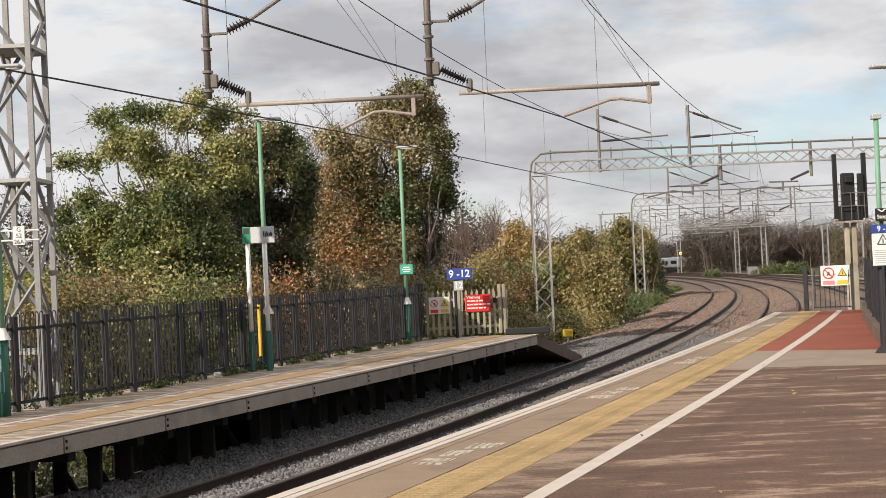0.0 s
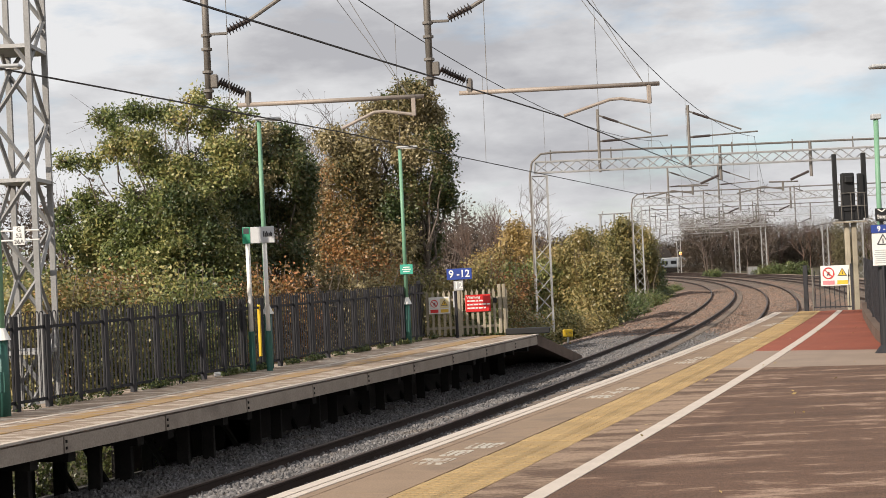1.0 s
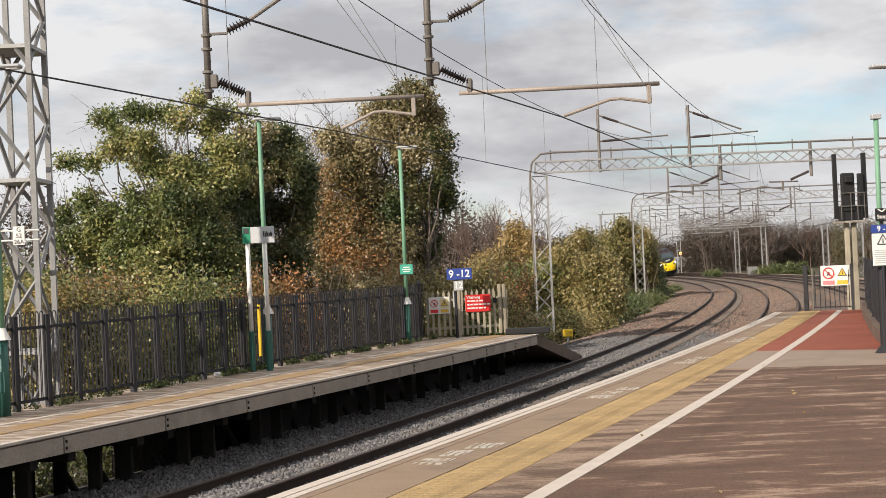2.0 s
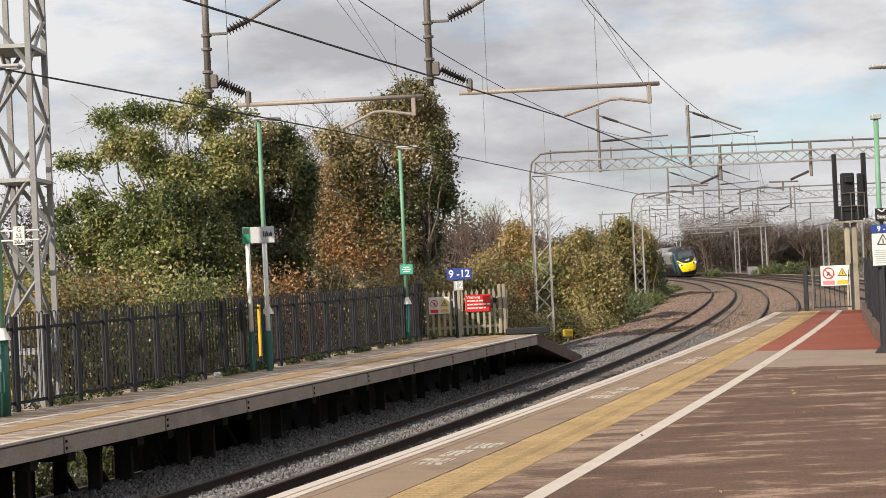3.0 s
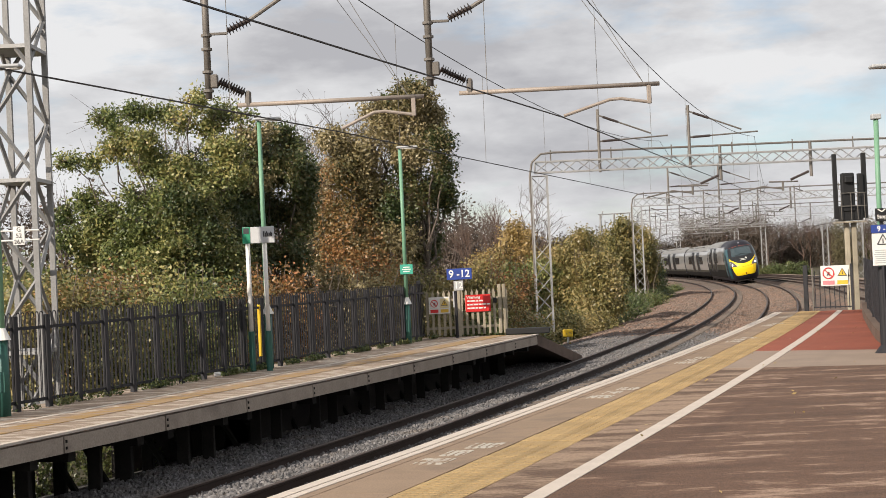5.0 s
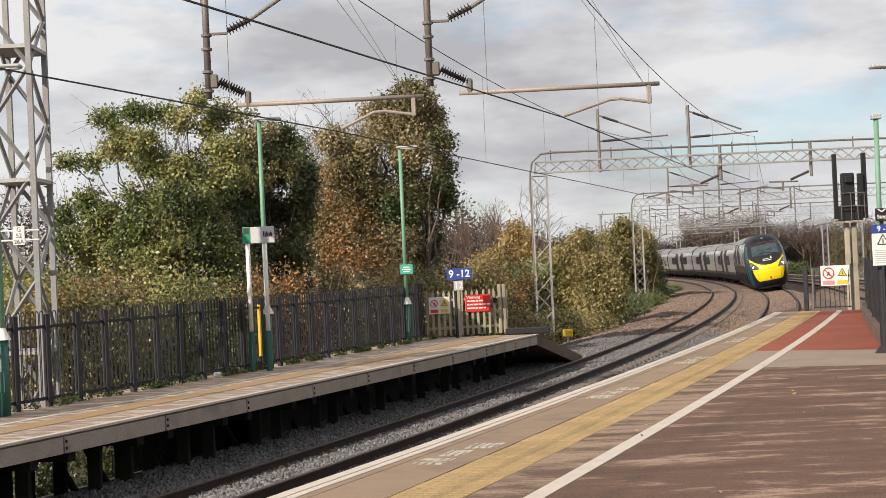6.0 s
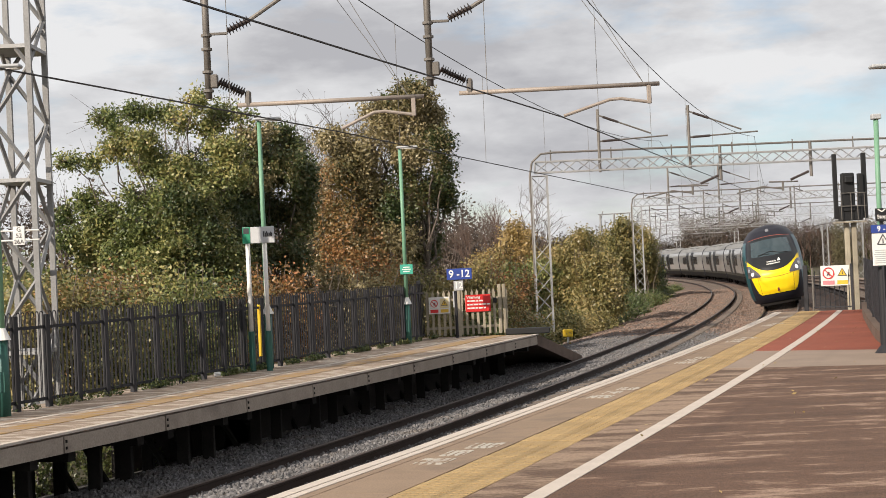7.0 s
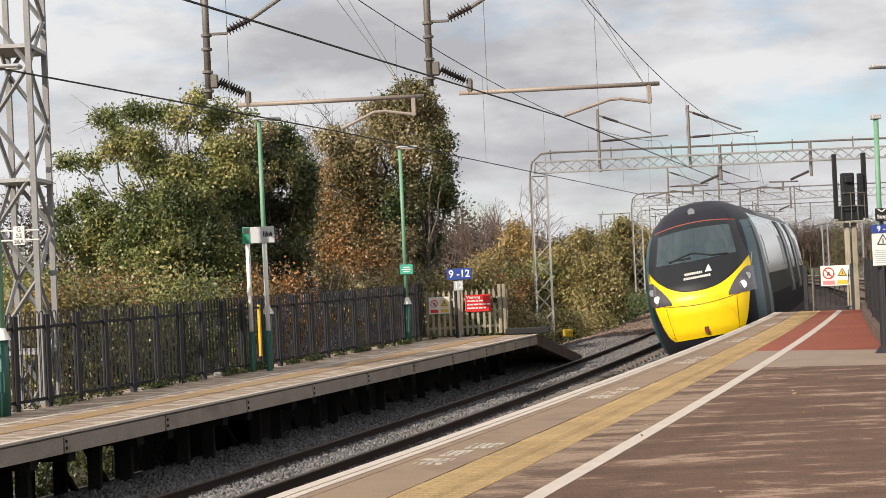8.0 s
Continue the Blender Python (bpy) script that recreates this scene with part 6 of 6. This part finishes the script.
    tree(14, (-0.6, 49.6, -0.6),
         [(-1.30, 50.4, 7.86, 0.61, 0.36), (-0.74, 49.6, 8.07, 0.53, 0.30), (-0.51, 50.5, 7.43, 0.61, 0.47), (-0.06, 48.8, 6.46, 0.49, 0.45), (-0.96, 49.8, 6.40, 0.53, 0.43),
             (-1.20, 49.4, 4.70, 0.64, 0.78), (-0.07, 50.1, 5.22, 0.43, 0.54), (0.15, 49.0, 5.75, 0.28, 0.35), (-0.55, 50.3, 3.72, 0.54, 1.01), (-0.67, 49.7, 4.96, 0.46, 0.46),
             (0.18, 50.3, 4.82, 0.25, 0.36), (-1.02, 49.6, 5.77, 0.39, 0.53)],
         46000, 0.050, LEAF_DARK, "tall dark tree overgrown with ivy", 0.17, drop=0.15, bare=0.35, clump=0.15,
         second=(LEAF_IVY, [(-0.74, 49.2, 8.0, .6, .4), (-0.4, 49.9, 7.3, .6, .6), (-0.9, 49.2, 6.3, .5, .5), (0.0, 48.6, 6.3, .35, .5)], 16000))
    bush("shrub", 20, [(-2.9, 49.0, 3.6, .9, 1.5), (-2.2, 48.6, 2.4, 1.0, 1.3), (-3.3, 49.2, 5.2, .6, 1.0)], 16000, 0.048, LEAF_RUST,
         "rusty red-brown creeper growing up the tall tree", drop=0.2)
    bush("shrub", 21, [(3.7, 78, 3.4, .85, 1.4), (2.4, 78, 2.2, 1.1, 1.2), (4.5, 79, 2.0, .9, 1.3)], 20000, 0.07, LEAF_TAN, "tan autumn shrub behind the platform end")
    bush("shrub", 22, [(5.21, 73.2, 2.51, 0.89, 0.78), (6.15, 73.2, 2.99, 0.94, 0.78), (5.46, 72.1, 1.20, 1.18, 1.03), (6.83, 71.1, 2.17, 0.97, 0.91), (6.55, 70.2, 0.68, 1.00, 1.00),
             (6.30, 71.5, 3.60, 0.56, 0.36), (4.63, 71.6, 0.74, 0.66, 0.87), (7.32, 70.2, 1.15, 0.75, 1.00)], 38000, 0.066, LEAF_GOLD, "golden autumn shrub beside the line")
    bush("shrub", 23, [(4.4, 72, 1.4, .9, 1.4), (2.9, 70, 1.5, 1.0, 1.1)], 20000, 0.065, LEAF_GREEN, "green and yellow shrub beside the line")
    bush("shrub", 24, [(13.09, 112.2, 4.21, 1.20, 1.04), (12.14, 111.4, 2.85, 1.35, 1.43), (14.17, 111.5, 3.35, 0.88, 1.43), (12.65, 111.5, 5.02, 0.72, 0.48), (13.97, 113.9, 1.36, 1.14, 1.46),
             (14.64, 112.5, 2.14, 0.64, 1.37), (11.72, 112.7, 3.88, 0.81, 0.81)], 34000, 0.085, LEAF_GOLD,
         "golden green shrub on the inside of the curve")
    bush("shrub", 25, [(11.6, 109, -.2, 1.7, 1.4), (15.2, 116, .0, 1.3, 1.6), (13.9, 112.5, -.3, 1.4, 1.1), (7.6, 80, -.1, 1.3, .8), (9.8, 98, -.2, 1.5, .9)], 26000, 0.07, LEAF_LOW,
         "low dark green scrub at the foot of the shrubs")
    bush("shrub", 27, [(-9.6, 41, 1.6, 1.2, 1.4), (-10.8, 40, 2.0, 1.1, 1.5)], 20000, 0.06, LEAF_GREEN, "green and yellow shrub behind the mast")
    bush("shrub", 28, [(3.0, 62, -.2, 0.8, .8), (4.7, 64, -.2, 1.1, .9), (2.6, 56, -.1, 1.2, 1.0), (6.3, 68, -.3, 1.2, .8)], 24000, 0.055, LEAF_GOLD,
         "low golden green scrub around the mast foot")
    bush("shrub", 29, [(2.2, 48, -.2, 1.0, .7), (1.0, 46, .2, 1.0, 1.0), (2.2, 52, -.3, .9, .6)], 18000, 0.05, LEAF_LOW, "low green scrub behind the ramp")
    lob = []
    for s in (66, 72, 78, 84, 90, 96, 101):
        p = line(s, -5.9 + 0.5 * math.sin(s))
        lob.append((p.x, p.y, -0.25, 1.3, 0.85))
    bush("shrub", 31, lob, 30000, 0.06, LEAF_LOW, "low dark scrub along the ballast edge")
    bush("thicket", 30, [(0.5, 104, 2.2, 2.4, 2.6), (3.2, 108, 3.0, 2.2, 2.8), (5.6, 112, 3.0, 2.0, 2.6), (8.0, 114, 2.4, 2.0, 2.2), (10.5, 118, 1.6, 2.0, 1.8),
                         (-2.2, 84, 1.8, 1.6, 2.0)], 30000, 0.10, LEAF_BROWN, "dense brown leafless thicket behind the shrubs", 0.3, -0.6, category="thicket")
    bush("shrub", 26, [(14.9, 116, 1.6, 1.0, 2.0), (15.6, 119, 1.2, .9, 1.6)], 18000, 0.08, LEAF_LOW, "dark green shrub by the mast", drop=-0.6)
    bush("shrub", 33, [(19.3, 134.6, -0.30, 1.1, 0.50), (15.9, 117.5, -0.30, 1.2, 0.70), (13.1, 101.6, -0.30, 1.2, 0.60), (10.2, 86.2, -0.30, 1.1, 0.60), (8.2, 76.3, -0.30, 1.0, 0.50)], 22000, 0.06, LEAF_LOW, "low dark green scrub spilling over the ballast shoulder")
    bush("shrub", 34, [(41.3, 205, 0.1, 1.6, 0.8), (42.9, 205, 0.1, 1.6, 1.2), (44.6, 205, 0.1, 1.6, 1.4), (46.2, 205, 0.1, 1.6, 1.2), (34.8, 205, 0.1, 1.6, 0.6)], 14000, 0.11, LEAF_LOW, "low green scrub beside the far tracks")
    lob = [(*left(y, 3.5 + 0.3 * math.sin(y * 3))[:2], -0.2, 0.6, 0.75) for y in (14, 15.5, 17, 18.5, 20, 21.5, 23, 24.5)]
    bush("shrub", 32, lob, 26000, 0.036, LEAF_LOW, "low dark scrub behind the platform supports")
    # brambles behind the railings
    for k, (x, y, leaf, lab) in enumerate(((-9.3, 34, LEAF_GREEN, "green and yellow bramble thicket"), (-7.6, 33.5, LEAF_RUST, "rusty bramble thicket"),
                                           # dark leaves on this bramble paint in the shade at the tree's foot
                                           (-6.0, 35, LEAF_DARK, "green bramble thicket darkened as tree shade"), (-4.6, 38, LEAF_RUST, "rusty bramble thicket"),
                                           (-3.0, 42, LEAF_IVY, "olive bramble thicket"), (-1.4, 44, LEAF_GOLD, "golden bramble thicket"),
                                           (-7.2, 28.5, LEAF_GOLD, "golden bramble thicket"), (-5.8, 31.2, LEAF_GREEN, "green bramble thicket"),
                                           (0.6, 47, LEAF_GOLD, "golden bramble thicket"), (1.4, 52, LEAF_RUST, "rusty bramble thicket"))):
        bush("bramble", 40 + k, [(x, y, 1.0, 1.1, 1.5), (x + .8, y + .9, 1.5, .9, 1.4), (x - .7, y + .4, 1.3, .8, 1.3), (x + .2, y + .3, 2.1, .5, .8)], 15000, 0.046, leaf, lab + " behind the railings", 0.2, -0.5,
             category="bramble")
    # bare trees behind
    rng = np.random.default_rng(77)
    for k, (x, y, h, m) in enumerate(((-2.6, 80, 8.2, TWIG), (0.4, 100, 8.6, TWIG), (2.6, 105, 8.8, TWIG), (4.9, 110, 8.9, TWIGRED), (6.4, 108, 7.6, TWIG), (8.6, 114, 6.6, TWIG),
                                      (1.5, 96, 7.0, TWIGRED), (3.7, 99, 7.6, TWIGRED), (10.4, 118, 5.4, TWIG), (-7.5, 62, 7.5, TWIG), (-3.4, 56, 10.5, TWIG), (-6.0, 57, 10.6, TWIG), (-4.6, 58, 10.4, TWIG))):
        t = thing("bare_tree", x, y, -0.6, label="leafless brown tree with fine twigs", category="tree", group="bare trees")
        bm = bmesh.new()
        bare_tree(rng, bm, (0, 0, 0), h, 0.42, 5, 0.11)
        tagged(part("branch_mass", bm, m, t, "fine bare branches"), kind="stuff")
    # far woods beyond the curve
    for k, (x0, x1, y, h, m) in enumerate(((47, 62, 300, 13.5, TWIG), (60, 78, 310, 11.5, TWIGRED), (74, 98, 290, 11.5, TWIG), (44, 56, 350, 8.0, TWIG), (92, 125, 270, 9, TWIG),
                                           (-60, -20, 130, 14, TWIG), (-22, 2, 150, 12, TWIG), (0, 30, 260, 9, TWIG))):
        bm = bmesh.new()
        for i in range(13):
            bare_tree(rng, bm, (x0 + (x1 - x0) * (i + rng.random()) / 13, y + rng.normal() * 8, -0.6), h * rng.uniform(0.75, 1.1), 0.40, 4, 0.13)
        tagged(part("far_wood", bm, m), "distant belt of bare brown trees", "wood", kind="stuff")
        lob = [(x0 + (x1 - x0) * i / 9, y + 4, h * 0.30, (x1 - x0) / 14, h * 0.48) for i in range(10)]
        r2 = np.random.default_rng(90 + k)
        _, (v, f) = leaf_cloud(r2, lob, 64000 if k < 4 else 26000, 0.13 if k < 4 else 0.2, 0.7, 5, 0.2, -0.9, 0.2)
        v[:, 2] = np.maximum(v[:, 2], -0.6)
        tagged(mesh_fast("far_undergrowth", v, f, LEAF_OLIVE if x0 > 70 else LEAF_BROWN, None), "dull undergrowth below distant trees", "undergrowth", kind="stuff")



def build_weeds():
    """Thin weeds along the foot of the railings."""
    rng = np.random.default_rng(61)
    pts = []
    for k in range(1500):
        y = 19 + 19.5 * rng.random()
        if math.sin(y * 2.3) + math.sin(y * 5.1) + rng.normal() * 0.6 < 0.2:
            continue
        p = left(y, 2.40 + 0.14 * rng.random(), LEFT_Z + 0.01)
        for _ in range(6):
            pts.append((p.x + rng.normal() * 0.03, p.y + rng.normal() * 0.03, p.z + abs(rng.normal()) * 0.05))
    v, f = leaf_quads(rng, np.array(pts), 0.028)
    v[:, 2] = np.maximum(v[:, 2], LEFT_Z)
    tagged(mesh_fast("weeds", v, f, LEAF_LOW, None), "small weeds along the railing foot", "weeds", kind="stuff")
    # fallen leaves on the near asphalt
    pts = []
    for k in range(46):
        p = plat(8 + 26 * rng.random(), 1.4 + 1.7 * rng.random(), RIGHT_Z + 0.012)
        pts.append(tuple(p))
    v, f = leaf_quads(rng, np.array(pts), 0.022)
    v[:, 2] = np.clip(v[:, 2], RIGHT_Z + 0.003, RIGHT_Z + 0.02)
    tagged(mesh_fast("fallen_leaves", v, f, LEAF_TAN, None), "few small fallen leaves on the asphalt", "leaves", kind="stuff")


build_trees()
build_weeds()


motions()
